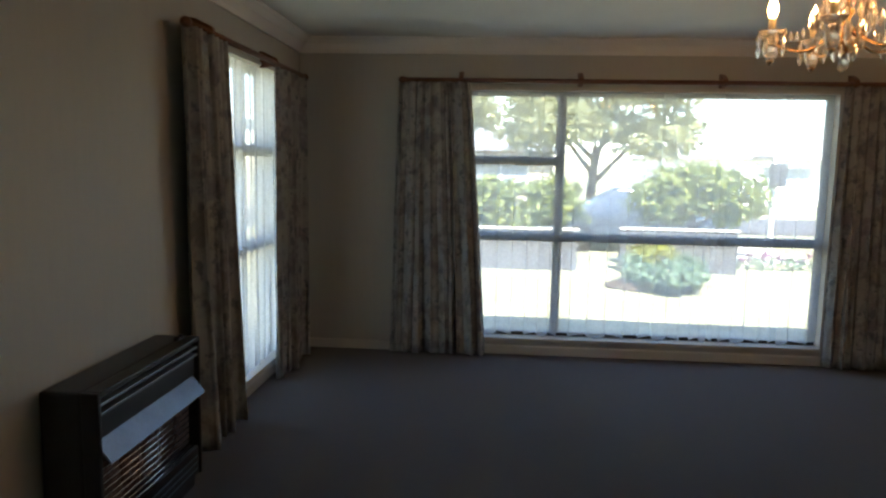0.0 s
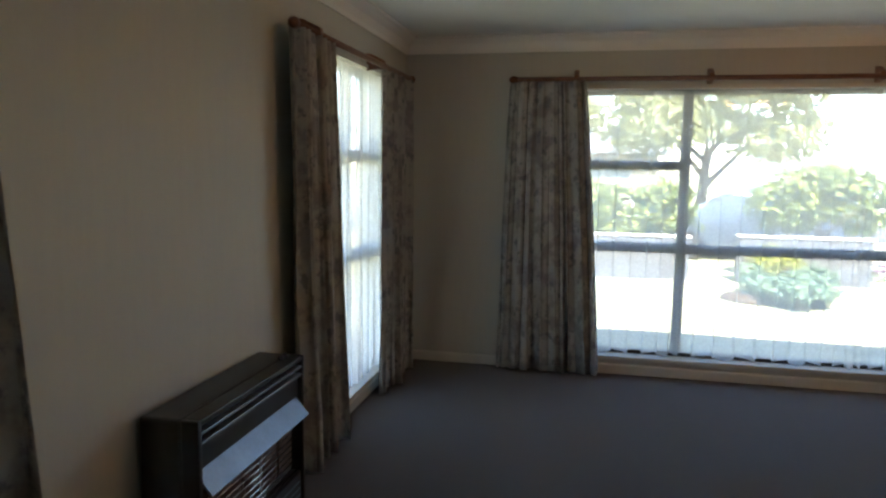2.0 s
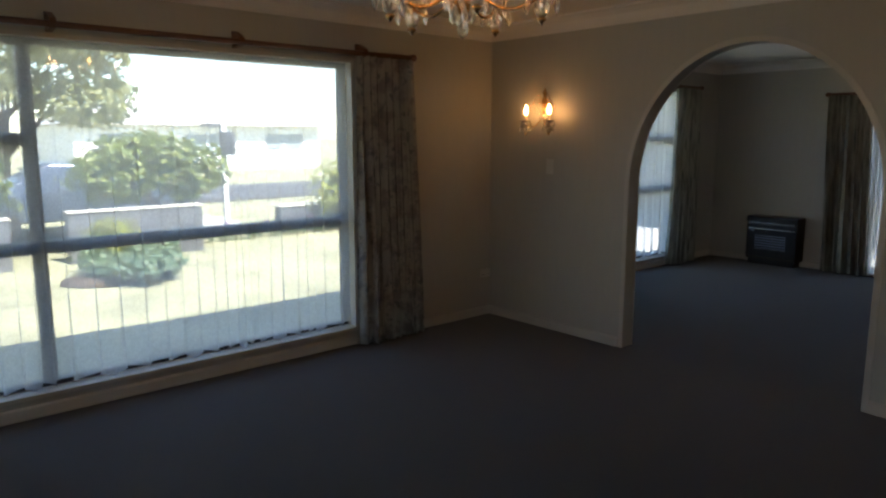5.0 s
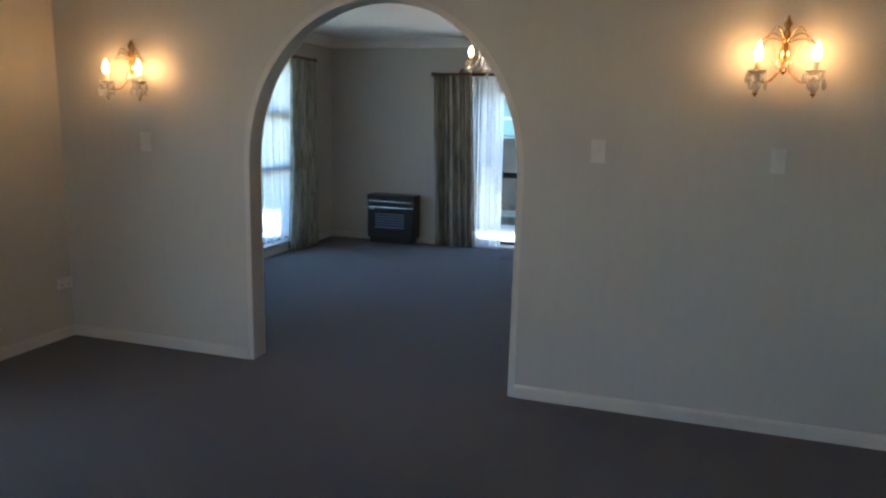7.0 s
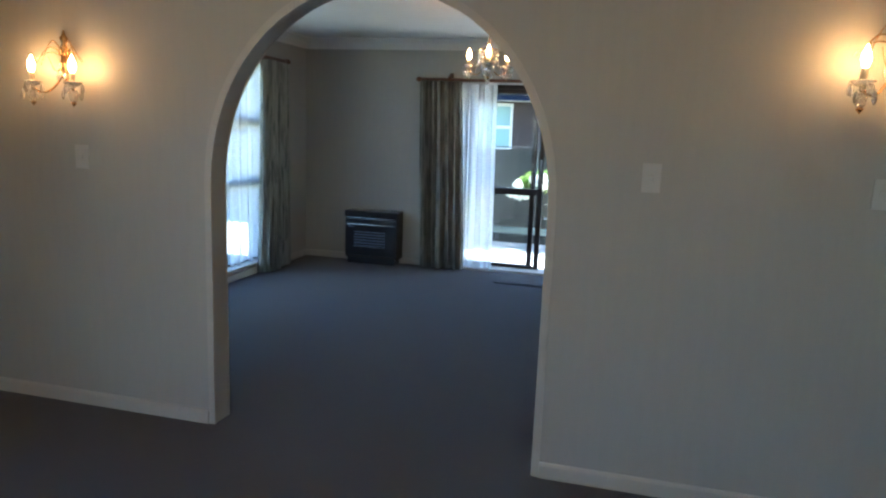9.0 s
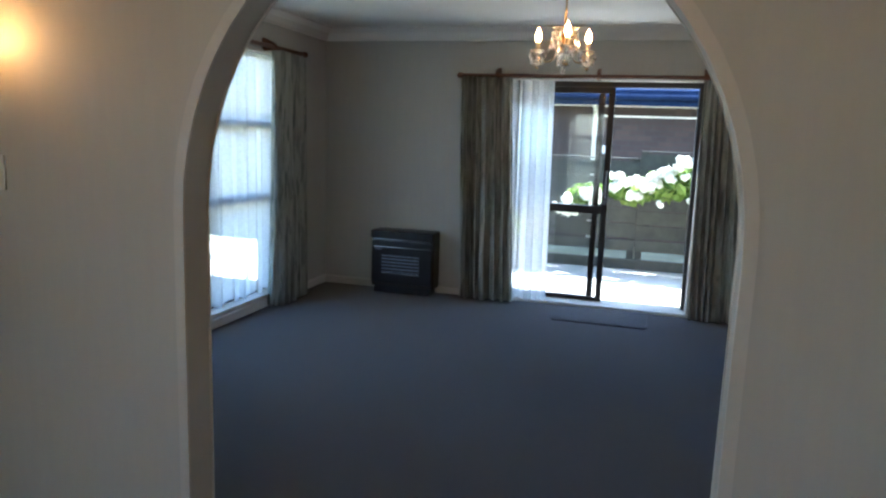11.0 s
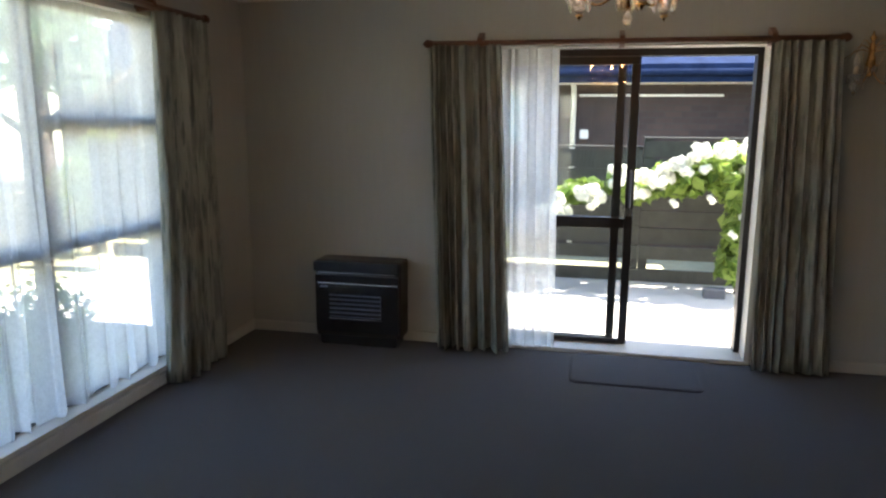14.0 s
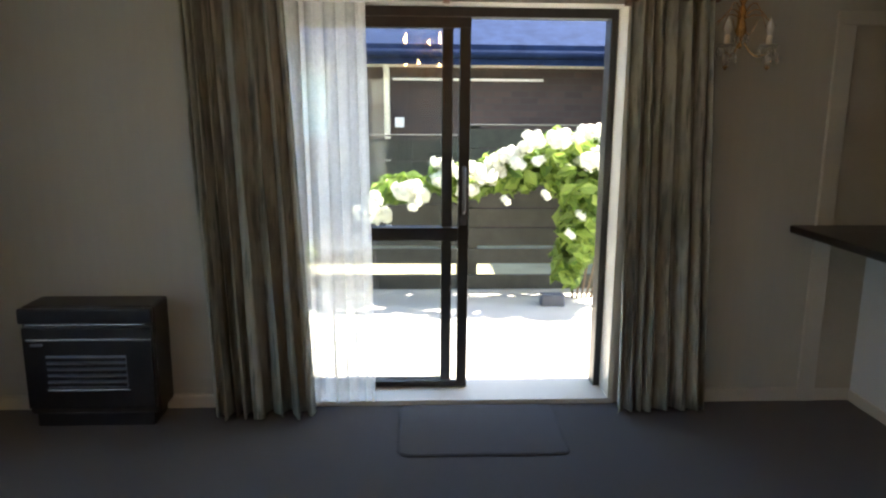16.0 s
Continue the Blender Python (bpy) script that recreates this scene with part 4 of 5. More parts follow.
# ---- planting ----
def leaf_blob(bm, centre, radii, count, size, rnd, gap=0.35, flat=0.0):
    """Many small leaves near the skin of a lumpy body, with gaps."""
    c = Vector(centre)
    for _ in range(count):
        d = Vector((rnd.gauss(0, 1), rnd.gauss(0, 1), rnd.gauss(0, 1))).normalized()
        lump = 0.75 + 0.5 * noise.noise(d * 2.1 + c)
        if noise.noise(d * 4.3 + c * 1.7) < -gap:
            continue
        r = lump * rnd.uniform(0.72, 1.04)
        p = c + Vector((d.x * radii[0], d.y * radii[1], d.z * radii[2])) * r
        up = (d + Vector((rnd.uniform(-0.7, 0.7), rnd.uniform(-0.7, 0.7), rnd.uniform(-0.2, 0.9)))).normalized()
        a = up.orthogonal().normalized()
        a = Matrix.Rotation(rnd.uniform(0, math.tau), 3, up) @ a
        b = up.cross(a)
        s = size * rnd.uniform(0.6, 1.25)
        fold = up * s * 0.18
        v = [bm.verts.new(q) for q in (p - a * s * 0.55, p + b * s * 0.32 + fold, p + a * s * 0.6, p - b * s * 0.32 + fold)]
        bm.faces.new((v[0], v[1], v[2]))
        bm.faces.new((v[0], v[2], v[3]))


def limbs(bm, base, top, r0, r1, forks, rnd):
    base, top = Vector(base), Vector(top)
    mid = base.lerp(top, 0.5) + Vector((rnd.uniform(-0.05, 0.05), rnd.uniform(-0.05, 0.05), 0))
    tube(bm, [base, mid, top], [r0, (r0 + r1) / 2, r1], 8)
    for k in range(forks):
        a = k * math.tau / forks + rnd.uniform(-0.4, 0.4)
        s = base.lerp(top, rnd.uniform(0.55, 0.95))
        e = s + Vector((math.cos(a), math.sin(a), rnd.uniform(0.6, 1.1))) * (top - base).length * rnd.uniform(0.4, 0.6)
        tube(bm, [s, s.lerp(e, 0.5) + Vector((0, 0, -0.03)), e], [r1 * 0.8, r1 * 0.55, r1 * 0.25], 6)


def shrub(name, base, blobs, count, size, material, label, category, seed, trunk=0.0, group="", gap=0.35):
    """blobs: (offset, radii). A trunk with limbs where it shows."""
    rnd = random.Random(seed)
    ob = thing(name, base, label, category, group)
    bm = bmesh.new()
    reach = max(b[0][2] for b in blobs)
    limbs(bm, (0, 0, -0.05), (0, 0, max(trunk, reach * 0.7)), 0.03 + 0.03 * trunk, 0.02 + 0.015 * trunk, 5, rnd)
    part("trunk", bm, BARK, ob, smooth=True)
    bm = bmesh.new()
    for off, rad in blobs:
        leaf_blob(bm, off, rad, count, size, rnd, gap)
    part("crown", bm, material, ob)
    return ob


def flower_heads(bm, places, radius, petals, rnd):
    """Round heads of many small petals."""
    for c in places:
        c = Vector(c)
        for _ in range(petals):
            d = Vector((rnd.gauss(0, 1), rnd.gauss(0, 1), rnd.gauss(0.3, 1))).normalized()
            p = c + d * radius * rnd.uniform(0.75, 1.05)
            a = d.orthogonal().normalized()
            b = d.cross(a)
            s = radius * rnd.uniform(0.22, 0.38)
            v = [bm.verts.new(q) for q in (p - a * s, p - b * s, p + a * s, p + b * s)]
            bm.faces.new(v)
        bmesh.ops.create_icosphere(bm, subdivisions=1, radius=radius * 0.8, matrix=Matrix.Translation(c))


# ---- patio side ----
def patio_fence(name, at, length, rz, tops, pitch=0.182, label="", base=0.115, slot=0.0, cap=False):
    """Horizontal boards on posts; local: along x. tops: (from, to, height); slot: a wider gap over the lowest board."""
    ob = thing(name, at, label, "fence", "", rz)
    for x0, x1, top in tops:
        low = base
        if slot:
            part("board", boxed((x0, -0.012, base), (x1 - 0.006, 0.012, base + 0.14), 0.002), FENCE, ob)
            low = base + 0.14 + slot
        n = int(round((top - low) / pitch))
        rise = (top - low) / n
        for k in range(n):
            part("board", boxed((x0, -0.012, low + k * rise), (x1 - 0.006, 0.012, low + (k + 1) * rise - 0.014), 0.002), FENCE, ob)
        if cap:
            # Wide cap added over the boards so the sunlit top line shows.
            part("capping", boxed((x0, -0.035, top + 0.011), (x1 - 0.006, 0.105, top + 0.026), 0.003), FENCE, ob)
        m = max(1, int((x1 - x0) / 1.8))
        for k in range(m + 1):
            x = x0 + 0.05 + (x1 - x0 - 0.1) * k / m
            part("post", boxed((x - 0.045, 0.013, 0.0), (x + 0.045, 0.1, top + 0.01), 0.004), FENCE, ob)
    return ob


patio_fence("fence", (12.9, 4.0, -0.16), 14, -90, [(0.0, 6.66, 1.42), (6.66, 13.5, 1.515)], label="weathered dark timber fence of wide level boards", base=0.255, slot=0.03, cap=True)
part("base_sleeper", boxed((0.3, -0.06, 0.0), (13.0, -0.014, 0.155), 0.006), FENCE, bpy.data.objects["fence"])


def hydrangea():
    rnd = random.Random(41)
    ob = thing("hydrangea", (12.45, -3.68, -0.14), "leafy hydrangea with large white flower heads by the fence", "shrub")
    for k in range(6):
        part("stem", tube(bmesh.new(), [(0.05, 0.04 * k - 0.1, 0), (0.08, 0.07 * k - 0.25, 0.4), (0.1, 0.12 * k - 0.45, 0.9)], [0.012, 0.01, 0.006], 6), BARK, ob, smooth=True)
    bm = bmesh.new()
    for off, rad, n in (((0.0, -0.5, 1.54), (0.34, 0.36, 0.32), 420), ((0.0, -0.3, 1.2), (0.38, 0.44, 0.38), 560), ((0.0, -0.05, 0.95), (0.34, 0.4, 0.36), 480), ((0.02, 0.08, 0.6), (0.22, 0.2, 0.3), 300),
                        ((0.05, 0.16, 0.3), (0.15, 0.14, 0.22), 150), ((0.08, 0.25, 1.25), (0.28, 0.36, 0.26), 360), ((0.12, 0.65, 1.14), (0.26, 0.36, 0.2), 300), ((0.18, 1.1, 1.05), (0.22, 0.36, 0.17), 240), ((0.2, 1.65, 0.96), (0.2, 0.3, 0.14), 170)):
        leaf_blob(bm, off, rad, int(n * 1.2), 0.15, rnd, 0.5)
    part("foliage", bm, LEAF_BRIGHT, ob)
    for k in range(40):
        f = k / 39
        y = -0.85 + 2.75 * f
        z = 1.77 - 0.74 * f ** 0.85 + rnd.uniform(-0.24, 0.05)
        bm = bmesh.new()
        hx, hy = rnd.uniform(-0.34, -0.02), y + rnd.uniform(-0.1, 0.1)
        lump = rnd.uniform(0.07, 0.115)
        flower_heads(bm, [(hx + rnd.uniform(-0.5, 0.5) * lump, hy + rnd.uniform(-0.65, 0.65) * lump, z + rnd.uniform(-0.4, 0.4) * lump) for _ in range(7)], lump * 0.55, 24, rnd)
        part("flower_head", bm, PETAL, ob, "white flower head" if k == 0 else "")
    for y, z in ((0.42, 0.95), (0.12, 0.78), (0.75, 0.9), (-0.15, 1.1), (0.2, 0.62)):
        bm = bmesh.new()
        flower_heads(bm, [(-0.25, y, z), (-0.25, y + 0.03, z + 0.03)], 0.035, 26, rnd)
        part("flower_head", bm, PETAL, ob)


hydrangea()

blk = thing("concrete_block", (12.28, -3.35, -0.14), "low grey concrete block lying on the patio", "block")
part("body", boxed((-0.06, -0.1, 0), (0.06, 0.1, 0.10), 0.012), BLOCK, blk)


def planter(at, seed, tall):
    rnd = random.Random(seed)
    ob = thing("potted_plant", at, "leafy plant in a dark grey pot on the patio", "potted plant", "patio pots")
    part("pot", lathe(bmesh.new(), [(0.12, 0.0), (0.16, 0.26), (0.175, 0.27), (0.175, 0.3), (0.155, 0.3), (0.15, 0.27)], sides=20), BLOCK, ob, "grey tapered pot", True)
    part("soil", lathe(bmesh.new(), [(0.15, 0.262), (0.148, 0.268)], sides=16), SOIL, ob)
    bm = bmesh.new()
    leaf_blob(bm, (0, 0, 0.3 + tall / 2), (0.2, 0.2, tall / 2), 180, 0.12, rnd, 0.6)
    part("foliage", bm, LEAF, ob)


planter((12.3, -1.15, -0.14), 3, 0.4)
planter((12.35, -0.6, -0.14), 4, 0.5)


def neighbour_house():
    """Brick house beyond the fence; local: its wall facing the patio is the plane x = 0, along y."""
    ob = thing("neighbour_house", (16.0, -9.0, -0.3), "brown brick house with a blue-grey roof beyond the fence", "house")
    L, hgt = 16.0, 2.72
    wins = [(7.92, 8.62, 1.42, 2.33)]
    part("wall", wall_mesh("y", 0.0, 0.2, (0, L), (0, hgt), wins), BRICK, ob)
    part("wall", boxed((0.2, 0, 0), (6, 0.2, hgt)), BRICK, ob)
    part("wall", boxed((0.2, L - 0.2, 0), (6, L, hgt)), BRICK, ob)
    part("wing_wall", boxed((-1.6, 2.2, 0), (-0.004, 4.1, hgt - 0.1)), BRICK, ob)
    part("soffit", boxed((-0.55, -0.4, 2.36), (-0.001, L + 0.4, 2.40)), WHITE_TRIM, ob)
    part("fascia", boxed((-0.58, -0.4, 2.36), (-0.552, L + 0.4, 2.52)), ROOF, ob, "blue-grey fascia")
    part("gutter", tube(bmesh.new(), [(-0.62, -0.4, 2.5), (-0.62, L + 0.4, 2.5)], 0.06, 10), ROOF, ob, "blue-grey gutter", True)
    bm = bmesh.new()
    v = [bm.verts.new(p) for p in ((-0.66, -0.4, 2.54), (-0.66, L + 0.4, 2.54), (4.5, L + 0.4, 4.6), (4.5, -0.4, 4.6), (-0.66, -0.4, 2.60), (-0.66, L + 0.4, 2.60), (4.5, L + 0.4, 4.66), (4.5, -0.4, 4.66))]
    for f in ((0, 1, 2, 3), (7, 6, 5, 4), (0, 4, 5, 1), (1, 5, 6, 2), (2, 6, 7, 3), (3, 7, 4, 0)):
        bm.faces.new([v[i] for i in f])
    roof = part("roof", bm, ROOF, ob)
    part("downpipe", tube(bmesh.new(), [(-0.5, 7.2, 2.44), (-0.06, 7.18, 2.3), (-0.06, 7.16, 0.0)], 0.04, 10), WHITE_TRIM, ob, "white downpipe", True)
    part("meter_box", boxed((-0.1, 6.95, 1.58), (-0.001, 7.07, 1.71), 0.004), WHITE_TRIM, ob, "small white box")
    part("cable_trunking", boxed((-0.03, 5.1, 2.19), (-0.001, 7.1, 2.22)), WHITE_TRIM, ob, "thin white trunking")
    for a, b, z0, z1 in wins:
        win = part("window", boxed((0.04, a, z0), (0.09, b, z0 + 0.06)), WHITE_TRIM, ob, "white framed window")
        for lo, hi in (((0.04, a, z1 - 0.06), (0.09, b, z1)), ((0.04, a, z0 + 0.06), (0.09, a + 0.06, z1 - 0.06)), ((0.04, b - 0.06, z0 + 0.06), (0.09, b, z1 - 0.06)), ((0.04, a + 0.06, (z0 + z1) / 2 - 0.03), (0.09, b - 0.06, (z0 + z1) / 2 + 0.03))):
            part("frame", boxed(lo, hi), WHITE_TRIM, win)
        part("pane", boxed((0.07, a + 0.06, z0 + 0.06), (0.075, b - 0.06, z1 - 0.06)), TEAL, win)


# Opaque teal filling for the panes of the neighbour's window.
TEAL = surface("teal_window_pane", (0.28, 0.45, 0.45), 0.15, var=0.1, scale=3)
neighbour_house()

# ---- front garden ----
def block_wall(at, length, hgt, thick, label):
    ob = thing("garden_wall", at, label, "garden wall", "garden walls")
    part("coping", boxed((-0.02, -0.02, hgt - 0.035), (length + 0.02, thick + 0.02, hgt), 0.008), CONCRETE, ob, "pale concrete coping")
    n, rows = int(length / 0.4), 3
    for j in range(rows):
        z = -0.05 + j * (hgt - 0.0) / rows
        for i in range(n + (j % 2)):
            x0 = max(0.0, (i - 0.5 * (j % 2)) * length / n)
            x1 = min(length, (i + 1 - 0.5 * (j % 2)) * length / n) - 0.008
            part("block", boxed((x0, 0, z), (x1, thick, z + hgt / rows - 0.008)), BLOCK, ob)
    return ob


block_wall((-2.7, 7.1, -0.36), 5.75, 0.76, 0.2, "low grey block wall with a pale coping at the lawn's edge")
block_wall((3.8, 7.1, -0.36), 2.05, 0.80, 0.2, "low grey block wall with a pale coping at the lawn's edge")
block_wall((7.85, 8.2, -0.36), 3.2, 0.55, 0.2, "low grey block wall with a pale coping at the lawn's edge")

HEDGE = "leafy clipped camellia on short stems behind the garden wall"
for k, (x, seed) in enumerate(((-1.8, 51), (-0.4, 52), (1.1, 53), (2.35, 54))):
    shrub("hedge_shrub", (x, 7.75, -0.36), [((0, 0, 1.05), (1.0, 0.65, 0.72)), ((0.3, -0.1, 1.25), (0.6, 0.5, 0.5))], 1700, 0.12, LEAF_HEDGE, HEDGE, "shrub", seed, 0.6, "clipped shrubs", 0.45)
shrub("garden_tree", (5.25, 7.85, -0.36), [((-0.55, 0, 1.3), (0.8, 0.6, 0.58)), ((0.65, 0, 1.32), (0.85, 0.65, 0.58)), ((0, 0.1, 1.62), (0.9, 0.55, 0.45))], 1700, 0.12, LEAF_HEDGE, "broad rounded shrub with bare stems below its leaves", "shrub", 61, 0.75, "", 0.45)
shrub("garden_shrub", (9.1, 7.9, -0.36), [((0, 0, 0.8), (0.8, 0.6, 0.75))], 800, 0.12, LEAF_GOLD, "yellow-green shrub beside the garden wall", "shrub", 62, 0.3)
shrub("topiary_ball", (4.15, 6.1, -0.36), [((0, 0, 0.46), (0.46, 0.44, 0.36))], 1300, 0.07, LEAF_GOLD, "clipped golden ball shrub in the flower bed", "shrub", 63, 0.3, "", 0.8)

bed = bmesh.new()
lathe(bed, [(1.5, 0.0), (1.45, 0.05), (0.9, 0.09), (0.05, 0.1)], sides=28)
bmesh.ops.scale(bed, vec=(0.5, 0.34, 1), verts=bed.verts)
bmesh.ops.translate(bed, vec=(4.05, 5.6, -0.37), verts=bed.verts)
fixed("flower_bed", bed, SOIL, "raised round bed of dark soil in the lawn", "flower bed", True)
rnd = random.Random(70)
for k in range(14):
    a = rnd.uniform(0, math.tau)
    x, y = 4.05 + 1.0 * math.cos(a) * rnd.uniform(0.2, 1), 5.5 + 0.7 * math.sin(a) * rnd.uniform(0.2, 1)
    r = rnd.uniform(0.2, 0.36)
    shrub("bedding_plant", (x, y, -0.3), [((0, 0, r * 0.7), (r, r * 0.9, r * 0.75))], 260, 0.08, LEAF_PALE, "low blue-green bedding plant in the round bed", "plant", 201 + k, 0.1, "bedding plants", 0.7)


def flower_strip(at, length, seed):
    rnd = random.Random(seed)
    ob = thing("flower_border", at, "border of purple and pale flowers along the lawn", "flowers")
    bm = bmesh.new()
    for k in range(int(length * 4)):
        leaf_blob(bm, (k * 0.25, rnd.uniform(-0.12, 0.12), 0.14), (0.17, 0.17, 0.16), 60, 0.07, rnd, 0.8)
    part("foliage", bm, LEAF_PALE, ob)
    bm = bmesh.new()
    flower_heads(bm, [(rnd.uniform(0, length), rnd.uniform(-0.16, 0.1), rnd.uniform(0.18, 0.32)) for _ in range(int(length * 16))], 0.04, 14, rnd)
    part("blossom", bm, PETAL_PURPLE, ob, "purple blossom")


flower_strip((6.05, 7.9, -0.36), 2.9, 81)
fixed("road", boxed((-60, 15.5, -0.41), (80, 21.5, -0.30)), surface("asphalt", (0.09, 0.09, 0.095), 0.85, var=0.15, scale=3, fine=120, bump=0.3), "sunlit street beyond the garden", "road")
fixed("driveway", boxed((5.8, 8.6, -0.40), (7.8, 15.5, -0.29)), CONCRETE, "pale concrete drive running to the street", "drive")


def spread_tree(at, seed, hgt, crown, count, label, material):
    rnd = random.Random(seed)
    ob = thing("tree", at, label, "tree", "street trees")
    bm = bmesh.new()
    limbs(bm, (0, 0, -0.1), (0.1, 0, hgt * 0.55), 0.17, 0.09, 6, rnd)
    part("trunk", bm, BARK, ob, smooth=True)
    bm = bmesh.new()
    for k in range(11):
        a = k * 2.4
        r = crown * rnd.uniform(0.2, 0.75)
        leaf_blob(bm, (r * math.cos(a), r * math.sin(a) * 0.7, hgt * rnd.uniform(0.52, 0.95)), (crown * 0.42, crown * 0.4, hgt * 0.14), int(count * 2.2), 0.16, rnd, 0.12)
    part("crown", bm, material, ob)


spread_tree((4.1, 13.6, -0.36), 91, 4.4, 3.0, 700, "spreading street tree with sparse yellow-green leaves", LEAF_TREE)
spread_tree((-0.8, 14.2, -0.36), 92, 4.6, 2.6, 600, "spreading street tree with sparse yellow-green leaves", LEAF_TREE)


def car(at, rz):
    ob = thing("car", at, "dark blue hatchback parked beyond the garden wall", "car", "", rz)
    sec = [(-2.0, 0.35), (-2.05, 0.75), (-1.9, 0.92), (-1.35, 0.98), (-0.75, 1.38), (0.45, 1.42), (1.1, 1.02), (1.85, 0.88), (2.05, 0.7), (2.02, 0.35)]
    bm = bmesh.new()
    rows = []
    for y, k in ((-0.82, 0.97), (-0.78, 1.0), (0.78, 1.0), (0.82, 0.97)):
        rows.append([bm.verts.new((x, y * (0.86 if z > 1.1 else 1.0), z * k)) for x, z in sec])
    n = len(sec)
    for a, b in zip(rows, rows[1:]):
        for i in range(n):
            bm.faces.new((a[i], a[(i + 1) % n], b[(i + 1) % n], b[i]))
    bm.faces.new(rows[0][::-1]); bm.faces.new(rows[-1])
    body = part("body", bm, CAR_PAINT, ob, smooth=True)
    bev = body.modifiers.new("rounded", "BEVEL")
    bev.width, bev.segments, bev.limit_method, bev.angle_limit = 0.09, 3, "ANGLE", 0.3
    for y in (-0.765, 0.765):
        bm = bmesh.new()
        pts = [(-1.15, 1.0), (-0.72, 1.31), (0.4, 1.35), (0.92, 1.02)]
        s = 0.012 if y > 0 else -0.012
        f = [[bm.verts.new((x, (y * (0.87 if z > 1.1 else 1.03)) + d, z)) for x, z in pts] for d in (0, s)]
        bm.faces.new(f[0]); bm.faces.new(f[1][::-1])
        for i in range(4):
            bm.faces.new((f[0][i], f[0][(i + 1) % 4], f[1][(i + 1) % 4], f[1][i]))
        part("side_window", bm, CAR_GLASS, ob, "dark side glass")
    for x in (-1.3, 1.28):
        for y in (-0.74, 0.74):
            bm = tube(bmesh.new(), [(x, y - 0.1, 0.3), (x, y + 0.1, 0.3)], 0.3, 20)
            w = part("wheel", bm, RUBBER, ob, "black tyre")
            part("rim", tube(bmesh.new(), [(x, y - 0.104, 0.3), (x, y + 0.104, 0.3)], 0.18, 14), ALU, w, "grey wheel rim")
    for y in (-0.55, 0.55):
        part("headlight", boxed((1.98, y - 0.17, 0.66), (2.06, y + 0.17, 0.78), 0.02), CHROME, ob, "clear headlight")
    return ob


car((4.75, 10.8, -0.36), 176)


def far_house(at, w, d, hgt, wallm, roofm, label, rz=0):
    ob = thing("far_house", at, label, "house", "houses over the road", rz)
    wins = [(w * 0.08, w * 0.26, 1.0, 2.1), (w * 0.4, w * 0.58, 1.0, 2.1), (w * 0.74, w * 0.92, 1.0, 2.1)]
    part("wall", wall_mesh("x", 0.0, 0.2, (0, w), (0, hgt), wins), wallm, ob)
    for lo, hi in (((0, 0.2, 0), (0.2, d, hgt)), ((w - 0.2, 0.2, 0), (w, d, hgt)), ((0.2, d - 0.2, 0), (w - 0.2, d, hgt))):
        part("wall", boxed(lo, hi), wallm, ob)
    bm = bmesh.new()
    v = [bm.verts.new(p) for p in ((-0.6, -0.6, hgt), (w + 0.6, -0.6, hgt), (w + 0.6, d + 0.6, hgt), (-0.6, d + 0.6, hgt), (d * 0.45, d / 2, hgt + 1.5), (w - d * 0.45, d / 2, hgt + 1.5))]
    for f in ((0, 1, 5, 4), (1, 2, 5), (2, 3, 4, 5), (3, 0, 4), (3, 2, 1, 0)):
        bm.faces.new([v[i] for i in f])
    part("roof", bm, roofm, ob)
    for a, b, z0, z1 in wins:
        win = part("window", boxed((a, 0.06, z0), (b, 0.1, z0 + 0.07)), WHITE_TRIM, ob, "white framed window")
        for lo, hi in (((a, 0.06, z1 - 0.07), (b, 0.1, z1)), ((a, 0.06, z0 + 0.07), (a + 0.07, 0.1, z1 - 0.07)), ((b - 0.07, 0.06, z0 + 0.07), (b, 0.1, z1 - 0.07)), (((a + b) / 2 - 0.03, 0.06, z0 + 0.07), ((a + b) / 2 + 0.03, 0.1, z1 - 0.07))):
            part("frame", boxed(lo, hi), WHITE_TRIM, win)
        part("pane", boxed((a + 0.07, 0.08, z0 + 0.07), (b - 0.07, 0.085, z1 - 0.07)), FAR_PANE, win)


PALE_ROOF = surface("pale_tile_roof", (0.5, 0.49, 0.47), 0.7, var=0.12, scale=3)
GREY_ROOF = surface("grey_tile_roof", (0.2, 0.2, 0.21), 0.7, var=0.2, scale=3)
far_house((-9.0, 25.0, -0.36), 13, 8, 2.5, PALE_BRICK, GREY_ROOF, "pale brick bungalow with a grey roof across the street")
far_house((10.5, 34.0, -0.36), 14, 8, 2.5, WHITE_TRIM, PALE_ROOF, "white bungalow with a pale roof across the street")


def letterbox(at):
    ob = thing("letterbox", at, "grey metal letterbox on a post by the drive", "letterbox")
    part("post", boxed((-0.045, -0.045, 0), (0.045, 0.045, 2.16), 0.004), WHITE_TRIM, ob)
    part("arm", boxed((-0.42, -0.04, 2.08), (-0.046, 0.04, 2.15), 0.004), BLOCK, ob)
    part("box", boxed((-0.1, -0.2, 1.55), (0.16, -0.046, 2.0), 0.012), ALU, ob)
    part("flap", boxed((-0.07, -0.206, 1.82), (0.13, -0.2, 1.9), 0.002), BLOCK, ob)


letterbox((7.02, 8.8, -0.36))


def power_pole(at):
    ob = thing("power_pole", at, "tall timber power pole with a crossarm in the street", "power pole")
    part("pole", tube(bmesh.new(), [(0, 0, -0.2), (0, 0, 8.0)], [0.14, 0.1], 10), BARK, ob, smooth=True)
    part("crossarm", boxed((-1.0, -0.06, 3.55), (1.0, 0.06, 3.67), 0.01), BARK, ob)


power_pole((13.5, 40, -0.36))

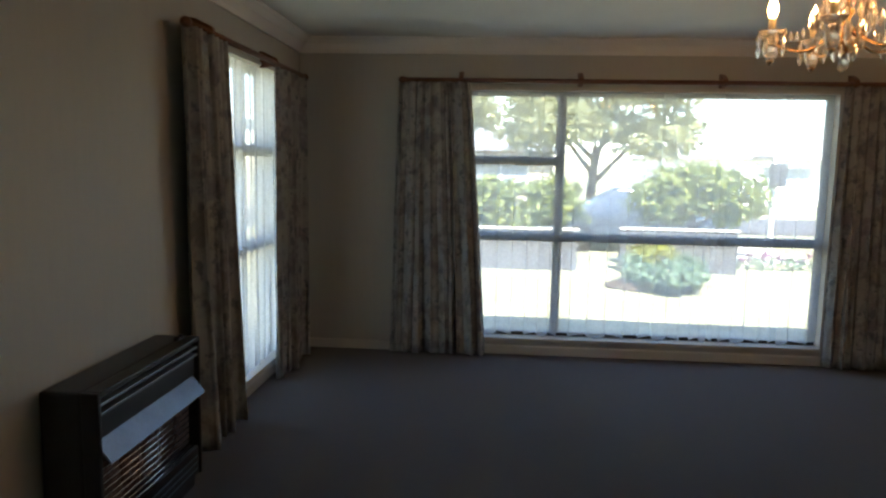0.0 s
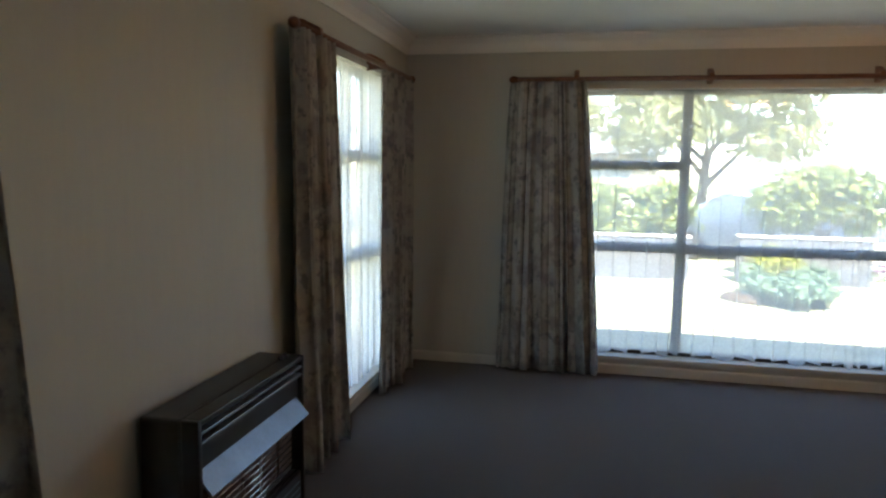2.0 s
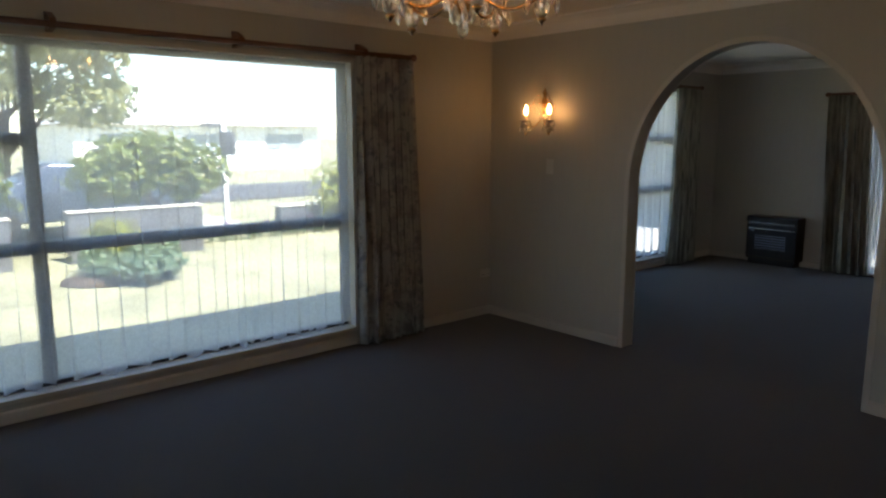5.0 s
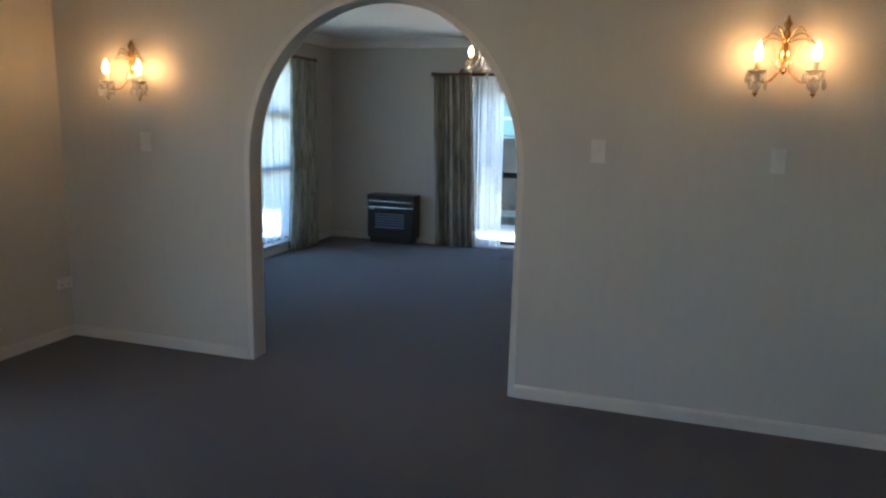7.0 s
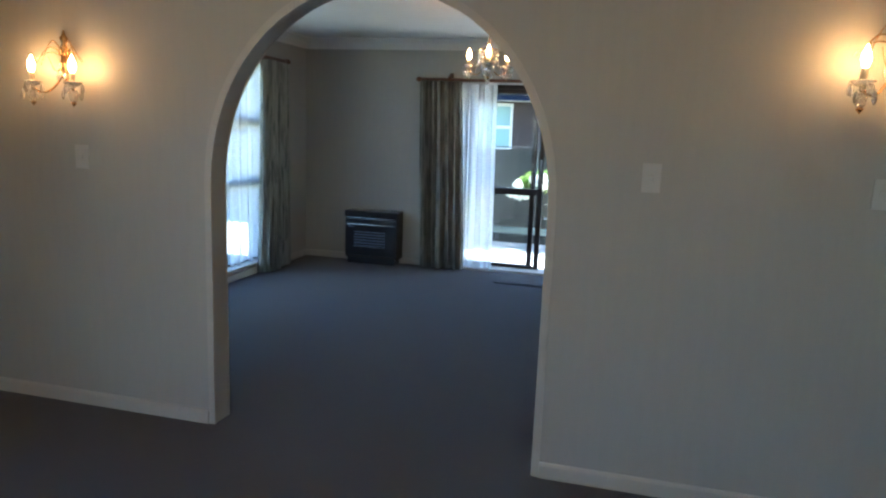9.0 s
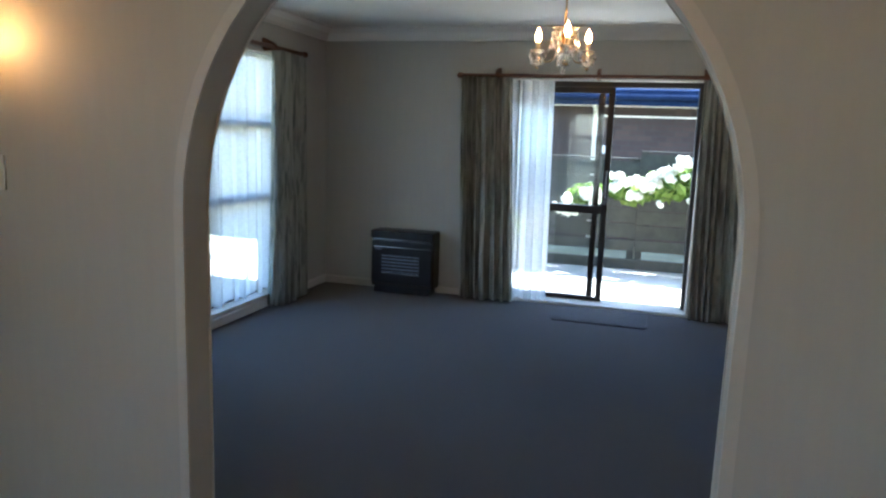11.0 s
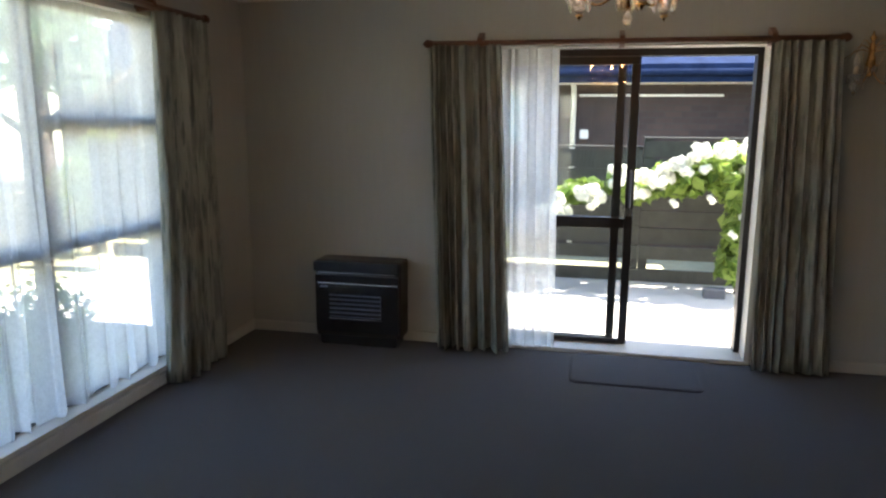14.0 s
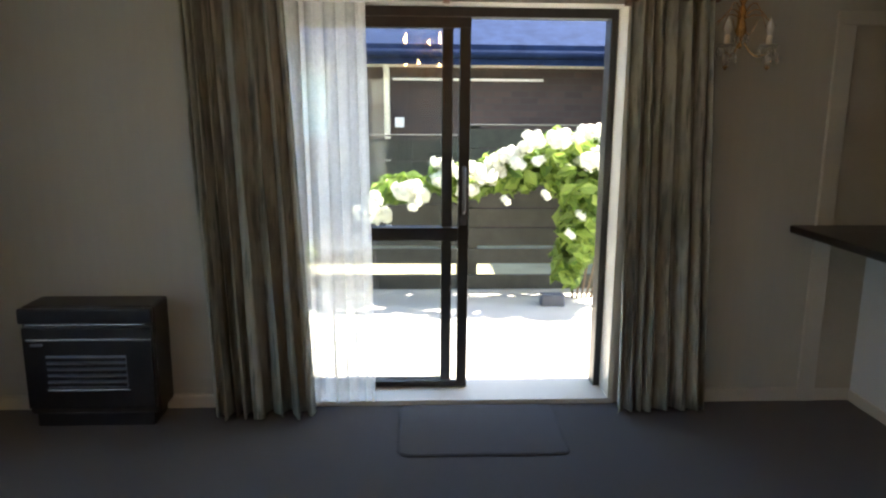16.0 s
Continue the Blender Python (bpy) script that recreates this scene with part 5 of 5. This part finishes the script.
# ---- beyond the dining window ----
patio_fence("fence", (9.0, 8.0, -0.36), 12, -12, [(0.0, 4.5, 1.15)], label="dark timber fence of level boards by the front lawn")
shrub("garden_shrub", (10.9, 4.2, -0.36), [((0, 0, 0.55), (0.42, 0.4, 0.45))], 620, 0.09, LEAF_GOLD, "rounded yellow-green shrub on the lawn", "shrub", 101, 0.3, "", 0.7)
spread_tree((14.6, 6.2, -0.36), 93, 4.6, 2.2, 260, "dense tree with pale sunlit leaves by the fence", LEAF_PALE)
shrub("garden_shrub", (13.6, 4.6, -0.36), [((0, 0, 0.9), (0.6, 0.5, 0.6)), ((0.5, 0.2, 1.3), (0.5, 0.4, 0.5))], 420, 0.12, LEAF, "dark green shrub beside the fence", "shrub", 103, 0.5, "", 0.5)
patio_fence("fence", (12.0, 6.3, -0.36), 6, -20, [(0.0, 4.0, 1.05)], label="dark timber fence of level boards by the patio")

# Hedge added to fill the dark area of ground outside the dining window.
added_hedge = thing("added_hedge", (6.4, 1.6, -0.36), "low dark green hedge in the shade, added to fill the dark area by the dining window", "hedge")
rnd = random.Random(105)
part("stem", tube(bmesh.new(), [(0.0, 0, 0.02), (1.5, 0.03, 0.05), (3.1, 0, 0.02)], 0.03, 6), BARK, added_hedge, smooth=True)
bm = bmesh.new()
for k in range(9):
    leaf_blob(bm, (0.1 + 0.37 * k, rnd.uniform(-0.05, 0.05), 0.42), (0.3, 0.34, 0.42), 520, 0.07, rnd, 0.9)
part("foliage", bm, LEAF, added_hedge)

# ---- beyond the side windows ----
def side_house():
    ob = thing("neighbour_house", (-5.6, 3.6, -0.36), "pale brick house beyond the side windows", "house")
    part("wall", boxed((-0.25, 0, 0), (0, 9.5, 2.8)), PALE_BRICK, ob)
    part("fascia", boxed((0.0, -0.4, 2.7), (0.5, 9.9, 2.86)), WHITE_TRIM, ob)
    bm = bmesh.new()
    v = [bm.verts.new(p) for p in ((0.55, -0.4, 2.87), (0.55, 9.9, 2.87), (-5, 9.9, 5.0), (-5, -0.4, 5.0), (0.55, -0.4, 2.93), (0.55, 9.9, 2.93), (-5, 9.9, 5.06), (-5, -0.4, 5.06))]
    for f in ((0, 1, 2, 3), (7, 6, 5, 4), (0, 4, 5, 1), (1, 5, 6, 2), (2, 6, 7, 3), (3, 7, 4, 0)):
        bm.faces.new([v[i] for i in f])
    part("roof", bm, GREY_ROOF, ob)


side_house()
